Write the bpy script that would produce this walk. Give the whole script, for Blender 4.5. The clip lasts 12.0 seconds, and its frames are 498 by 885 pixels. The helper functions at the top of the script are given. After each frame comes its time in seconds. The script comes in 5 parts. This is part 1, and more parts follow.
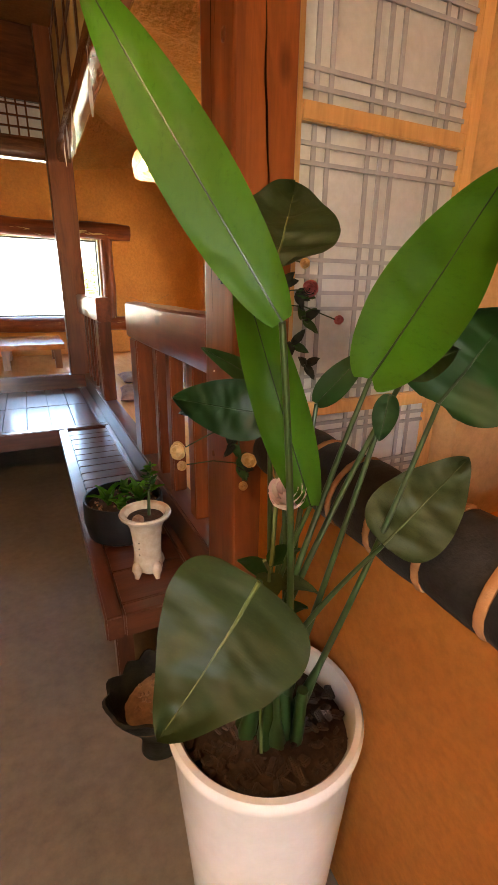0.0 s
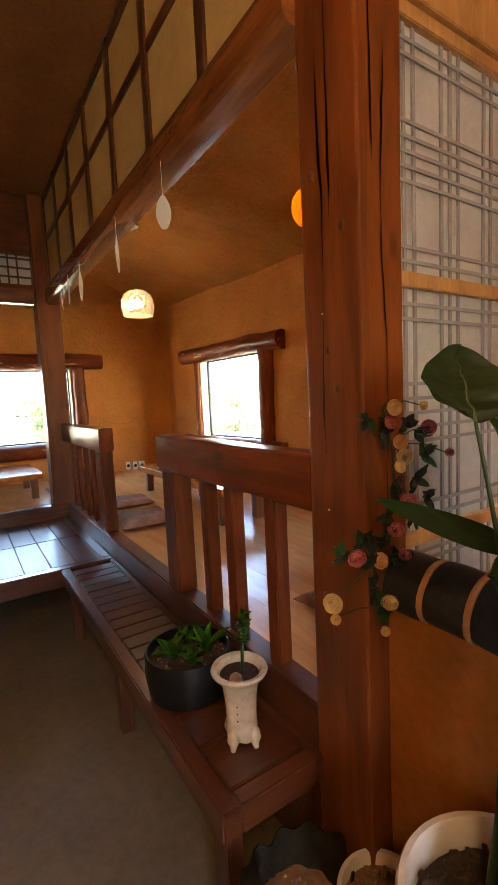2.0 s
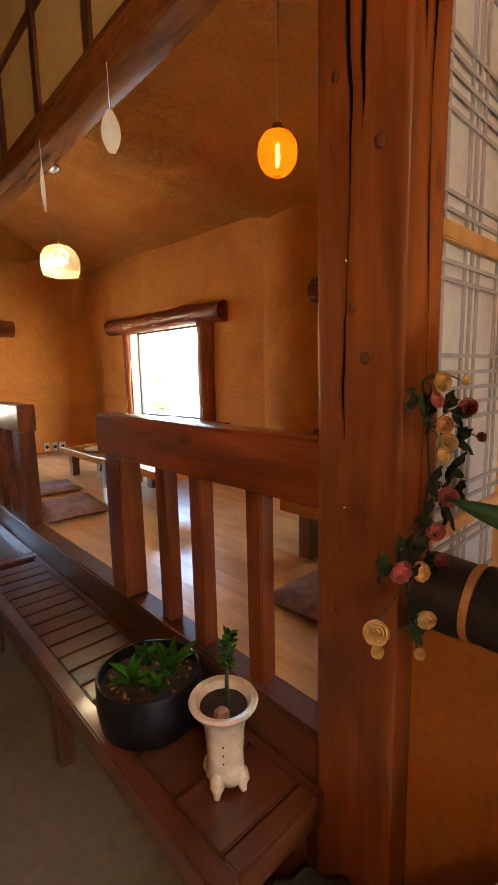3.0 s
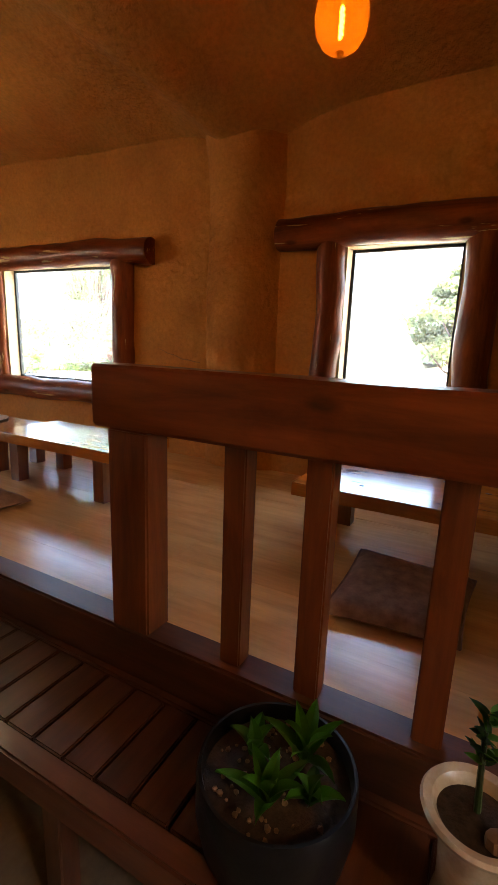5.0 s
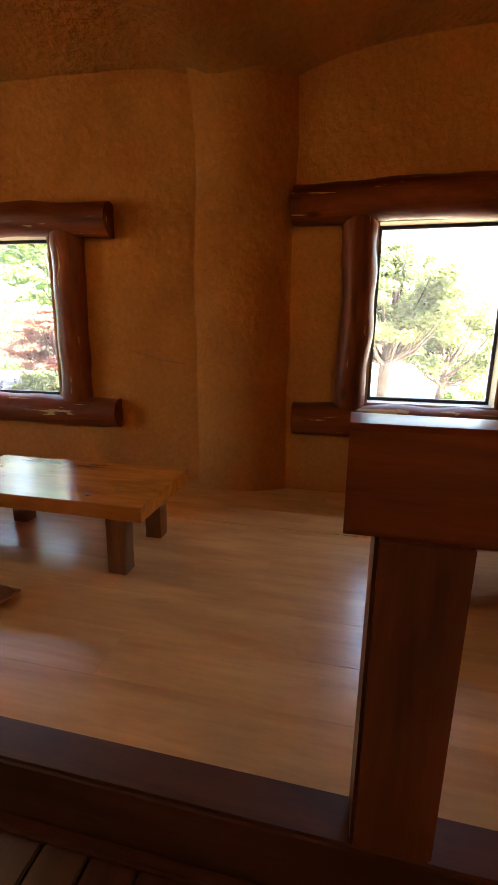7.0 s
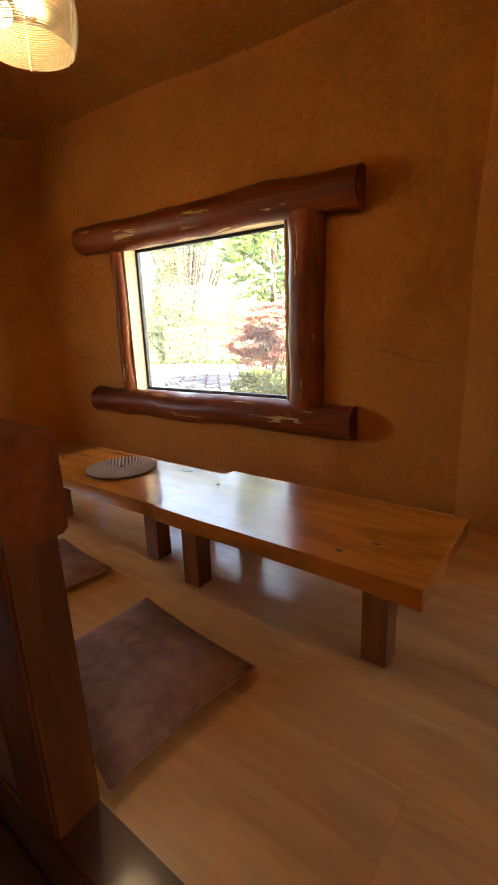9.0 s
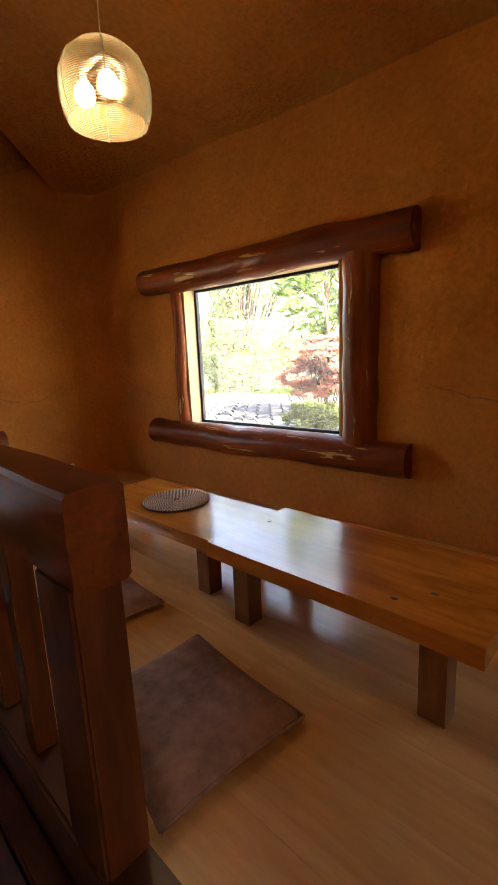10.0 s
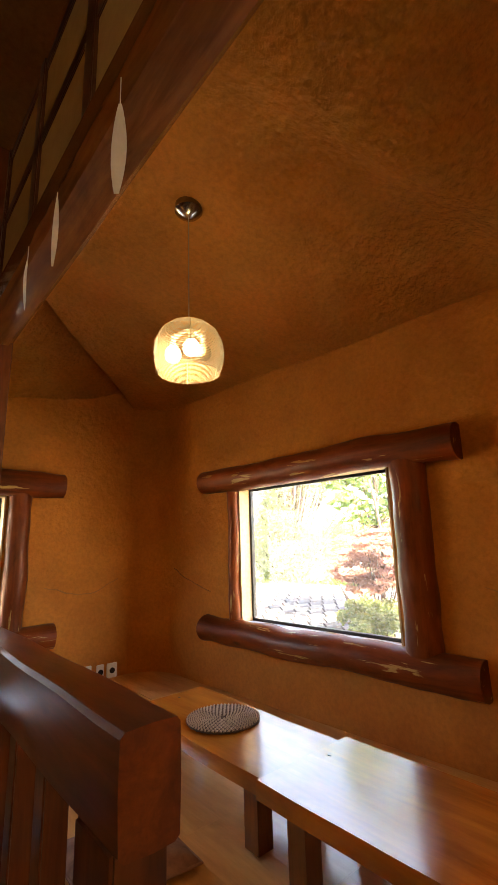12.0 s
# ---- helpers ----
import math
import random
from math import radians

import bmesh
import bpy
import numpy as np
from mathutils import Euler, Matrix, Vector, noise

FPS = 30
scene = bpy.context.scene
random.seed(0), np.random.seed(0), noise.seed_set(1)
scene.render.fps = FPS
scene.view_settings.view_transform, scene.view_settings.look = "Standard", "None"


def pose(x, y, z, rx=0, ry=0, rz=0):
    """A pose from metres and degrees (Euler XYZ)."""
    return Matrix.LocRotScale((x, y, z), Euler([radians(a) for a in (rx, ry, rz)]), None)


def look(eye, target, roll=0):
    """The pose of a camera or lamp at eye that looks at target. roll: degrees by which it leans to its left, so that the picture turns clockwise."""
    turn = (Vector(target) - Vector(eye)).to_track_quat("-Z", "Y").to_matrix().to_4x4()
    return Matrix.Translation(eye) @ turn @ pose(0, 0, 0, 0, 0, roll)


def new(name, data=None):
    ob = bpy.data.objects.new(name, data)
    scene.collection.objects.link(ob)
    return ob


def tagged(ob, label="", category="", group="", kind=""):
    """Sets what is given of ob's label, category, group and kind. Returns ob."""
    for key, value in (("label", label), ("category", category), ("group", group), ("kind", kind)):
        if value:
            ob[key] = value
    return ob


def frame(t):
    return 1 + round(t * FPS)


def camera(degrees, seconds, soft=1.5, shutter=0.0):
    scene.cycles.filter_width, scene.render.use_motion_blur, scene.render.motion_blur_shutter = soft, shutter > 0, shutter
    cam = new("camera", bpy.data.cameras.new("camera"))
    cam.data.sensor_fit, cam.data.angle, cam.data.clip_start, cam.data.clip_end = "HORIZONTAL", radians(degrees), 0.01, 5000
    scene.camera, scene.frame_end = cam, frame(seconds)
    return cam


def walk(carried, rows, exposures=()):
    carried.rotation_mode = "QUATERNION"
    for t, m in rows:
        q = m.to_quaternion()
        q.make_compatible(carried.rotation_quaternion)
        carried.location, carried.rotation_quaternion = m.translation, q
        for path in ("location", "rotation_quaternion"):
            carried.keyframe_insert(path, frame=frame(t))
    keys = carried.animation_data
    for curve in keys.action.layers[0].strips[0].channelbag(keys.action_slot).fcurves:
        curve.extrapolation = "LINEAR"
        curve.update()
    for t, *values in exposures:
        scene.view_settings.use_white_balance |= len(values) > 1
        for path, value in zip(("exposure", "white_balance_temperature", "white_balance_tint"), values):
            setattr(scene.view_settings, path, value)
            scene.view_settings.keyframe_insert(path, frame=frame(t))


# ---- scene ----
cam = camera(58.0, 12.0)
PATH = [
    (0, (-0.437, -1.07, 1.379), (0.38, 0.637, 0.734), 0.8),
    (0.5, (-0.468, -0.903, 1.394), (0.419, 0.789, 0.802), -0.5),
    (1, (-0.508, -0.771, 1.41), (0.492, 0.903, 0.967), -2.1),
    (1.5, (-0.599, -0.617, 1.448), (0.482, 1.036, 1.133), -2.8),
    (2, (-0.804, -0.818, 1.476), (0.272, 0.856, 1.277), -2.7),
    (2.5, (-0.789, -0.63, 1.485), (0.41, 0.958, 1.283), -1.7),
    (3, (-0.786, -0.5, 1.459), (0.554, 0.955, 1.158), -1.3),
    (3.5, (-0.844, -0.303, 1.381), (0.606, 1.007, 0.954), -0.6),
    (3.7, (-0.881, -0.205, 1.36), (0.603, 1.052, 0.893), 0.1),
    (5.3, (-0.847, 0.528, 1.382), (0.909, 1.378, 0.946), 1.5),
    (5.5, (-0.868, 0.659, 1.41), (0.898, 1.474, 0.943), 0.8),
    (6, (-0.809, 0.921, 1.392), (0.991, 1.649, 0.914), 0.7),
    (6.5, (-0.699, 1.14, 1.413), (1.174, 1.654, 0.936), 1.0),
    (6.7, (-0.662, 1.195, 1.421), (1.235, 1.611, 0.943), 0.9),
    (8.3, (-0.302, 1.629, 1.458), (1.412, 2.509, 0.922), -2.0),
    (8.5, (-0.253, 1.659, 1.457), (1.407, 2.635, 0.916), -2.0),
    (9, (-0.239, 1.72, 1.448), (1.289, 2.904, 0.936), -2.2),
    (9.5, (-0.256, 1.733, 1.458), (1.175, 3.053, 0.999), -2.9),
    (10, (-0.255, 1.72, 1.495), (1.154, 3.086, 1.109), -2.6),
    (10.5, (-0.242, 1.674, 1.512), (1.146, 3.093, 1.264), -2.3),
    (11, (-0.28, 1.679, 1.562), (1.066, 3.155, 1.483), -1.9),
    (11.5, (-0.315, 1.682, 1.577), (0.965, 3.212, 1.72), -1.4),
    (12, (-0.313, 1.68, 1.569), (0.957, 3.164, 1.998), -1.8),
]
EXPOSURES = [(0, 5.3, 6900, 8), (1.0, 5.42, 6900, 8), (1.5, 5.38, 6950, 8), (2.0, 4.8, 6800, 7), (2.5, 4.88, 6800, 7), (3.5, 5.17, 6900, 7), (5.5, 4.22, 6900, 8), (8.5, 4.15, 7900, 13), (10, 3.9, 8000, 13), (11, 4.0, 8300, 14), (12, 4.27, 8600, 15)]
walk(cam, [(t, look(eye, target, roll)) for t, eye, target, roll in PATH], EXPOSURES)

# ---- world and sun ----
world = bpy.data.worlds.new("daylight")
scene.world = world
world.use_nodes = True
wn = world.node_tree.nodes
sky = wn.new("ShaderNodeTexSky")
sky.sky_type = "NISHITA"
sky.sun_disc = False
sky.sun_elevation, sky.sun_rotation = radians(52), radians(200)
sky.air_density, sky.dust_density = 1.0, 2.0
wn["Background"].inputs["Strength"].default_value = 0.15
world.node_tree.links.new(sky.outputs[0], wn["Background"].inputs["Color"])
sun = new("sun", bpy.data.lights.new("sun", "SUN"))
sun.data.energy, sun.data.angle, sun.data.color = 5.0, radians(0.5), (1.0, 0.95, 0.86)
sun.matrix_world = look((-6, -16, 22), (0, 0, 0))
# sky light through the wide aisle window behind the walker
daylight = new("window_daylight", bpy.data.lights.new("window_daylight", "AREA"))
daylight.data.shape, daylight.data.size, daylight.data.size_y = "RECTANGLE", 0.85, 0.85
daylight.data.energy, daylight.data.color = 0.13, (0.80, 0.90, 1.0)
daylight.matrix_world = look((-1.25, -3.08, 1.6), (-1.15, 0, 1.45))


# ---- materials ----
def material(name, rough=0.6, metal=0.0):
    m = bpy.data.materials.new(name)
    m.use_nodes = True
    b = m.node_tree.nodes["Principled BSDF"]
    b.inputs["Roughness"].default_value, b.inputs["Metallic"].default_value = rough, metal
    return m, m.node_tree.nodes, m.node_tree.links, b


def ramp(nodes, stops):
    r = nodes.new("ShaderNodeValToRGB")
    while len(r.color_ramp.elements) < len(stops):
        r.color_ramp.elements.new(0.5)
    for e, (p, c) in zip(r.color_ramp.elements, stops):
        e.position, e.color = p, (*c, 1)
    return r


def coords(nodes, links, scale, world_space=False):
    tc, mp = nodes.new("ShaderNodeTexCoord"), nodes.new("ShaderNodeMapping")
    mp.inputs["Scale"].default_value = scale
    if world_space:
        geo = nodes.new("ShaderNodeNewGeometry")
        links.new(geo.outputs["Position"], mp.inputs["Vector"])
    else:
        links.new(tc.outputs["Object"], mp.inputs["Vector"])
    return mp


def noise_tex(nodes, links, vec, scale, detail=5, rough=0.6, distort=0.0):
    n = nodes.new("ShaderNodeTexNoise")
    n.inputs["Scale"].default_value, n.inputs["Detail"].default_value = scale, detail
    n.inputs["Roughness"].default_value, n.inputs["Distortion"].default_value = rough, distort
    links.new(vec.outputs["Vector"], n.inputs["Vector"])
    return n


def mix(nodes, links, mode, fac, a, b):
    x = nodes.new("ShaderNodeMix")
    x.data_type, x.blend_type = "RGBA", mode
    for sock, v in ((x.inputs["Factor"], fac), (x.inputs["A"], a), (x.inputs["B"], b)):
        if isinstance(v, (int, float)):
            sock.default_value = v
        elif isinstance(v, tuple):
            sock.default_value = (*v, 1)
        else:
            links.new(v, sock)
    return x


def bump(nodes, links, bsdf, height, strength, distance=0.01):
    u = nodes.new("ShaderNodeBump")
    u.inputs["Strength"].default_value, u.inputs["Distance"].default_value = strength, distance
    links.new(height, u.inputs["Height"])
    links.new(u.outputs["Normal"], bsdf.inputs["Normal"])
    return u


def plaster(name, light, dark, lumps=1.0, rough=0.9, dado=0.0, grain=16):
    """Straw clay: broad clouds, fine grain, pits and lumps; trowelled smooth below an uneven line where dado is given."""
    m, n, l, b = material(name, rough)
    v = coords(n, l, (1, 1, 1), True)
    broad, fine = noise_tex(n, l, v, 1.6, 4, 0.6, 0.4), noise_tex(n, l, v, 38, 6, 0.7)
    lump = noise_tex(n, l, v, grain, 4, 0.55)
    c = ramp(n, [(0.3, dark), (0.7, light)])
    l.new(broad.outputs["Fac"], c.inputs["Fac"])
    g = ramp(n, [(0.32, (0.72, 0.70, 0.66)), (0.6, (1.06, 1.04, 1.0))])
    l.new(fine.outputs["Fac"], g.inputs["Fac"])
    x = mix(n, l, "MULTIPLY", 0.6, c.outputs["Color"], g.outputs["Color"])
    l.new(x.outputs["Result"], b.inputs["Base Color"])
    add = n.new("ShaderNodeMath")
    add.operation = "MULTIPLY_ADD"
    add.inputs[1].default_value = 0.14
    l.new(fine.outputs["Fac"], add.inputs[0])
    l.new(lump.outputs["Fac"], add.inputs[2])
    u = bump(n, l, b, add.outputs["Value"], min(1.0, 0.35 * lumps), 0.02 * lumps)
    if grain > 20:
        patch, rough_at = noise_tex(n, l, v, 0.9, 2, 0.5), n.new("ShaderNodeMapRange")
        rough_at.inputs["From Min"].default_value, rough_at.inputs["From Max"].default_value = 0.35, 0.6
        rough_at.inputs["To Min"].default_value, rough_at.inputs["To Max"].default_value = 0.15, 0.9
        l.new(patch.outputs["Fac"], rough_at.inputs["Value"])
        l.new(rough_at.outputs["Result"], u.inputs["Strength"])
    if dado:
        sep = n.new("ShaderNodeSeparateXYZ")
        l.new(v.outputs["Vector"], sep.inputs["Vector"])
        wob = n.new("ShaderNodeMath")
        wob.operation = "MULTIPLY_ADD"
        wob.inputs[1].default_value = 0.5
        l.new(broad.outputs["Fac"], wob.inputs[0])
        l.new(sep.outputs["Z"], wob.inputs[2])
        edge = n.new("ShaderNodeMapRange")
        edge.inputs["From Min"].default_value, edge.inputs["From Max"].default_value = dado + 0.2, dado + 0.4
        edge.inputs["To Min"].default_value, edge.inputs["To Max"].default_value = 0.08, 0.75
        l.new(wob.outputs["Value"], edge.inputs["Value"])
        l.new(edge.outputs["Result"], u.inputs["Strength"])
    b.inputs["Specular IOR Level"].default_value = 0.25
    return m


def timber(name, light, dark, axis="z", rough=0.32, scale=1.0, knots=True, coat=0.25, vary=0.15, wear=False, stain=0.75, uneven=0.22, gloss=0.5):
    """Varnished wood with grain along one axis, growth bands and small knots."""
    m, n, l, b = material(name, rough)
    s = {"x": (1.2, 14, 14), "y": (14, 1.2, 14), "z": (14, 14, 1.2)}[axis]
    v = coords(n, l, tuple(k * scale for k in s), True)
    info = n.new("ShaderNodeObjectInfo")
    shift = n.new("ShaderNodeVectorMath")
    shift.operation = "MULTIPLY_ADD"
    shift.inputs[1].default_value = (9, 9, 9)
    l.new(info.outputs["Random"], shift.inputs[0])
    l.new(v.outputs["Vector"], shift.inputs[2])
    grain, fine = noise_tex(n, l, shift, 1.3, 6, 0.65, 0.9), noise_tex(n, l, shift, 7, 5, 0.7)
    c = ramp(n, [(0.3, dark), (0.52, tuple(0.55 * a + 0.45 * d for a, d in zip(light, dark))), (0.72, light)])
    l.new(grain.outputs["Fac"], c.inputs["Fac"])
    g = ramp(n, [(0.3, (0.7, 0.66, 0.62)), (0.6, (1.05, 1.03, 1.0))])
    l.new(fine.outputs["Fac"], g.inputs["Fac"])
    x = mix(n, l, "MULTIPLY", 0.4, c.outputs["Color"], g.outputs["Color"])
    out = x.outputs["Result"]
    if knots:
        kv = coords(n, l, tuple({"x": (2.2, 5, 5), "y": (5, 2.2, 5), "z": (5, 5, 2.2)}[axis]), True)
        vo = n.new("ShaderNodeTexVoronoi")
        vo.inputs["Scale"].default_value = 1.0
        l.new(kv.outputs["Vector"], vo.inputs["Vector"])
        k = ramp(n, [(0.045, (0.3, 0.22, 0.17)), (0.105, (1, 1, 1))])
        l.new(vo.outputs["Distance"], k.inputs["Fac"])
        out = mix(n, l, "MULTIPLY", 0.8, out, k.outputs["Color"]).outputs["Result"]
    sv = coords(n, l, {"x": (2.2, 7, 7), "y": (7, 2.2, 7), "z": (7, 7, 2.2)}[axis], True)
    blot = noise_tex(n, l, sv, 1, 5, 0.65, 0.6)
    bl = ramp(n, [(0.34, (0.55, 0.48, 0.42)), (0.5, (0.95, 0.93, 0.9)), (0.68, (1.18, 1.16, 1.12))])
    l.new(blot.outputs["Fac"], bl.inputs["Fac"])
    out = mix(n, l, "MULTIPLY", stain, out, bl.outputs["Color"]).outputs["Result"]
    tone = n.new("ShaderNodeMapRange")
    tone.inputs["To Min"].default_value, tone.inputs["To Max"].default_value = 1 - vary, 1 + vary * 0.7
    l.new(info.outputs["Random"], tone.inputs["Value"])
    t = n.new("ShaderNodeVectorMath")
    t.operation = "SCALE"
    l.new(out, t.inputs[0])
    l.new(tone.outputs["Result"], t.inputs["Scale"])
    l.new(t.outputs["Vector"], b.inputs["Base Color"])
    worn_at = noise_tex(n, l, coords(n, l, (6, 6, 6), True), 1, 2, 0.4)
    rr = n.new("ShaderNodeMapRange")
    rr.inputs["To Min"].default_value, rr.inputs["To Max"].default_value = rough * 0.65, rough * 1.5
    l.new(worn_at.outputs["Fac"], rr.inputs["Value"])
    if wear:
        l.new(rr.outputs["Result"], b.inputs["Roughness"])
    wavy = noise_tex(n, l, coords(n, l, {"x": (5, 16, 16), "y": (16, 5, 16), "z": (16, 16, 5)}[axis], True), 1, 3, 0.5)
    relief = n.new("ShaderNodeMath")
    relief.operation = "MULTIPLY_ADD"
    relief.inputs[1].default_value = 0.12
    l.new(fine.outputs["Fac"], relief.inputs[0])
    l.new(wavy.outputs["Fac"], relief.inputs[2])
    bump(n, l, b, relief.outputs["Value"], uneven, 0.006)
    b.inputs["Coat Weight"].default_value, b.inputs["Coat Roughness"].default_value = coat, 0.12
    b.inputs["Specular IOR Level"].default_value = gloss
    return m


def worn(mat, cream, axis):
    """Cream patches along a peeled log where the bark edge was left."""
    n, l = mat.node_tree.nodes, mat.node_tree.links
    b = n["Principled BSDF"]
    old = b.inputs["Base Color"].links[0].from_socket
    s = {"x": (2.2, 24, 26), "y": (24, 2.2, 26), "z": (26, 26, 2.2)}[axis]
    t = noise_tex(n, l, coords(n, l, s, True), 1.0, 5, 0.6, 0.5)
    c = ramp(n, [(0.62, (0, 0, 0)), (0.65, (1, 1, 1))])
    l.new(t.outputs["Fac"], c.inputs["Fac"])
    x = mix(n, l, "MIX", c.outputs["Color"], old, cream)
    l.new(x.outputs["Result"], b.inputs["Base Color"])
    return mat


def speckled(name, light, dark, scale=40, rough=0.6, bumpy=0.2, spec=0.5):
    m, n, l, b = material(name, rough)
    v = coords(n, l, (1, 1, 1))
    a, f = noise_tex(n, l, v, scale * 0.12, 4), noise_tex(n, l, v, scale, 5, 0.7)
    add = n.new("ShaderNodeMath")
    add.operation = "MULTIPLY_ADD"
    add.inputs[1].default_value = 0.5
    half = n.new("ShaderNodeMath")
    half.operation = "MULTIPLY"
    half.inputs[1].default_value = 0.5
    l.new(a.outputs["Fac"], half.inputs[0])
    l.new(f.outputs["Fac"], add.inputs[0])
    l.new(half.outputs["Value"], add.inputs[2])
    c = ramp(n, [(0.36, dark), (0.62, light)])
    l.new(add.outputs["Value"], c.inputs["Fac"])
    l.new(c.outputs["Color"], b.inputs["Base Color"])
    bump(n, l, b, f.outputs["Fac"], bumpy, 0.006)
    b.inputs["Specular IOR Level"].default_value = spec
    return m


def leafy(name, light, dark, rough=0.45, glow=0.35, scale=12):
    """Leaf surface: patchy green, thin enough to let some light through."""
    m, n, l, b = material(name, rough)
    v = coords(n, l, (1, 1, 1))
    a = noise_tex(n, l, v, scale, 4)
    geo = n.new("ShaderNodeNewGeometry")
    c = ramp(n, [(0.3, dark), (0.7, light)])
    half = n.new("ShaderNodeMath")
    half.operation = "MULTIPLY_ADD"
    half.inputs[1].default_value = 0.45
    off = n.new("ShaderNodeMath")
    off.operation = "MULTIPLY_ADD"
    off.inputs[1].default_value, off.inputs[2].default_value = 0.5, 0.03
    l.new(geo.outputs["Random Per Island"], half.inputs[0])
    l.new(a.outputs["Fac"], off.inputs[0])
    l.new(off.outputs["Value"], half.inputs[2])
    l.new(half.outputs["Value"], c.inputs["Fac"])
    l.new(c.outputs["Color"], b.inputs["Base Color"])
    tr, mx = n.new("ShaderNodeBsdfTranslucent"), n.new("ShaderNodeMixShader")
    l.new(c.outputs["Color"], tr.inputs["Color"])
    mx.inputs["Fac"].default_value = glow
    l.new(b.outputs["BSDF"], mx.inputs[1])
    l.new(tr.outputs["BSDF"], mx.inputs[2])
    l.new(mx.outputs["Shader"], n["Material Output"].inputs["Surface"])
    return m


def glowing(name, colour, strength):
    m, n, l, b = material(name)
    b.inputs["Base Color"].default_value = (*colour, 1)
    b.inputs["Emission Color"].default_value = (*colour, 1)
    b.inputs["Emission Strength"].default_value = strength
    return m


CLAY = plaster("ochre_clay", (0.61, 0.24, 0.048), (0.43, 0.15, 0.027), 0.85, 0.85, 1.15, 20)
CLAY_ROUGH = plaster("rough_ochre_clay", (0.74, 0.34, 0.082), (0.56, 0.225, 0.048), 1.9, 0.9, 0.0, 23)
CLAY_BROWN = plaster("brown_clay", (0.40, 0.19, 0.07), (0.30, 0.135, 0.048), 1.2)
PALE_CLAY = plaster("pale_ochre_plaster", (0.52, 0.32, 0.15), (0.45, 0.26, 0.115), 0.5)
CREAM = plaster("cream_reveal", (0.72, 0.60, 0.38), (0.62, 0.50, 0.30), 0.4, 0.7)
CONCRETE = speckled("dark_concrete", (0.19, 0.15, 0.10), (0.12, 0.092, 0.06), 25, 0.55, 0.12)
RED_Z = timber("red_varnished_pine_upright", (0.22, 0.064, 0.016), (0.10, 0.026, 0.007), "z", 0.42, 0.7, True, 0.08, gloss=0.35)
RED_Y = timber("red_varnished_pine_long", (0.26, 0.058, 0.013), (0.12, 0.026, 0.006), "y", 0.3, 1.0, True, 0.10, gloss=0.28)
RED_X = timber("red_varnished_pine_cross", (0.22, 0.064, 0.018), (0.10, 0.026, 0.007), "x")
RAIL_Z = timber("red_varnished_rail_upright", (0.19, 0.050, 0.013), (0.085, 0.021, 0.006), "z", 0.32, 0.8, True, 0.10, gloss=0.28)
BEAM_Y = timber("old_beam_timber", (0.32, 0.11, 0.03), (0.15, 0.045, 0.012), "y", 0.24, 1.0, True, 0.3)
BENCH_Y = timber("brown_varnished_bench_long", (0.13, 0.042, 0.018), (0.065, 0.02, 0.009), "y", 0.28, 1.0, True, 0.4)
BENCH_X = timber("brown_varnished_bench_cross", (0.12, 0.038, 0.016), (0.055, 0.017, 0.008), "x", 0.28, 1.0, True, 0.4)
TRANSOM_PAPER = speckled("tan_transom_paper", (0.46, 0.33, 0.13), (0.38, 0.26, 0.10), 30, 0.8, 0.05)
DARK_Y = timber("dark_stained_timber_long", (0.13, 0.042, 0.016), (0.055, 0.017, 0.007), "y", 0.38)
DARK_X = timber("dark_stained_timber_cross", (0.15, 0.052, 0.02), (0.06, 0.02, 0.009), "x", 0.24)
DARK_Z = timber("dark_stained_timber_upright", (0.12, 0.042, 0.018), (0.05, 0.017, 0.008), "z", 0.3)
LOG_Y = timber("peeled_log_long", (0.29, 0.064, 0.014), (0.11, 0.023, 0.006), "y", 0.42, 0.7, True, 0.06, gloss=0.18)
LOG_X = timber("peeled_log_cross", (0.29, 0.064, 0.014), (0.11, 0.023, 0.006), "x", 0.42, 0.7, True, 0.06, gloss=0.18)
LOG_Z = timber("peeled_log_upright", (0.30, 0.068, 0.015), (0.115, 0.025, 0.006), "z", 0.42, 0.7, True, 0.06, gloss=0.18)
for wood, ax in ((LOG_Y, "y"), (LOG_X, "x"), (LOG_Z, "z")):
    worn(wood, (0.46, 0.30, 0.12), ax)
TABLE_Y = timber("honey_pine_tabletop", (0.62, 0.205, 0.028), (0.36, 0.095, 0.013), "y", 0.17, 0.45, True, 0.5, 0.1, True, 0.7, 0.2)
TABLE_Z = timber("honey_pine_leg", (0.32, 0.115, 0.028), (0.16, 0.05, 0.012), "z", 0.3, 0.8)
OAK = timber("pale_oak_board", (0.80, 0.46, 0.19), (0.66, 0.34, 0.125), "y", 0.27, 0.35, False, 0.25, 0.03, False, 0.3, 0.06)
FRAME_WOOD = timber("light_pine_frame", (0.58, 0.34, 0.14), (0.42, 0.22, 0.08), "z", 0.4, 1, False, 0.1)
CRACK = speckled("dark_crack", (0.055, 0.018, 0.008), (0.022, 0.008, 0.004), 40, 0.9)
PAPER, pn, pl, pb = material("mulberry_paper", 0.8)
pv = noise_tex(pn, pl, coords(pn, pl, (1, 1, 1)), 30, 6, 0.7)
pr = ramp(pn, [(0.3, (0.50, 0.50, 0.505)), (0.7, (0.61, 0.61, 0.61))])
pl.new(pv.outputs["Fac"], pr.inputs["Fac"])
pl.new(pr.outputs["Color"], pb.inputs["Base Color"])
ptr, pmx = pn.new("ShaderNodeBsdfTranslucent"), pn.new("ShaderNodeMixShader")
pl.new(pr.outputs["Color"], ptr.inputs["Color"])
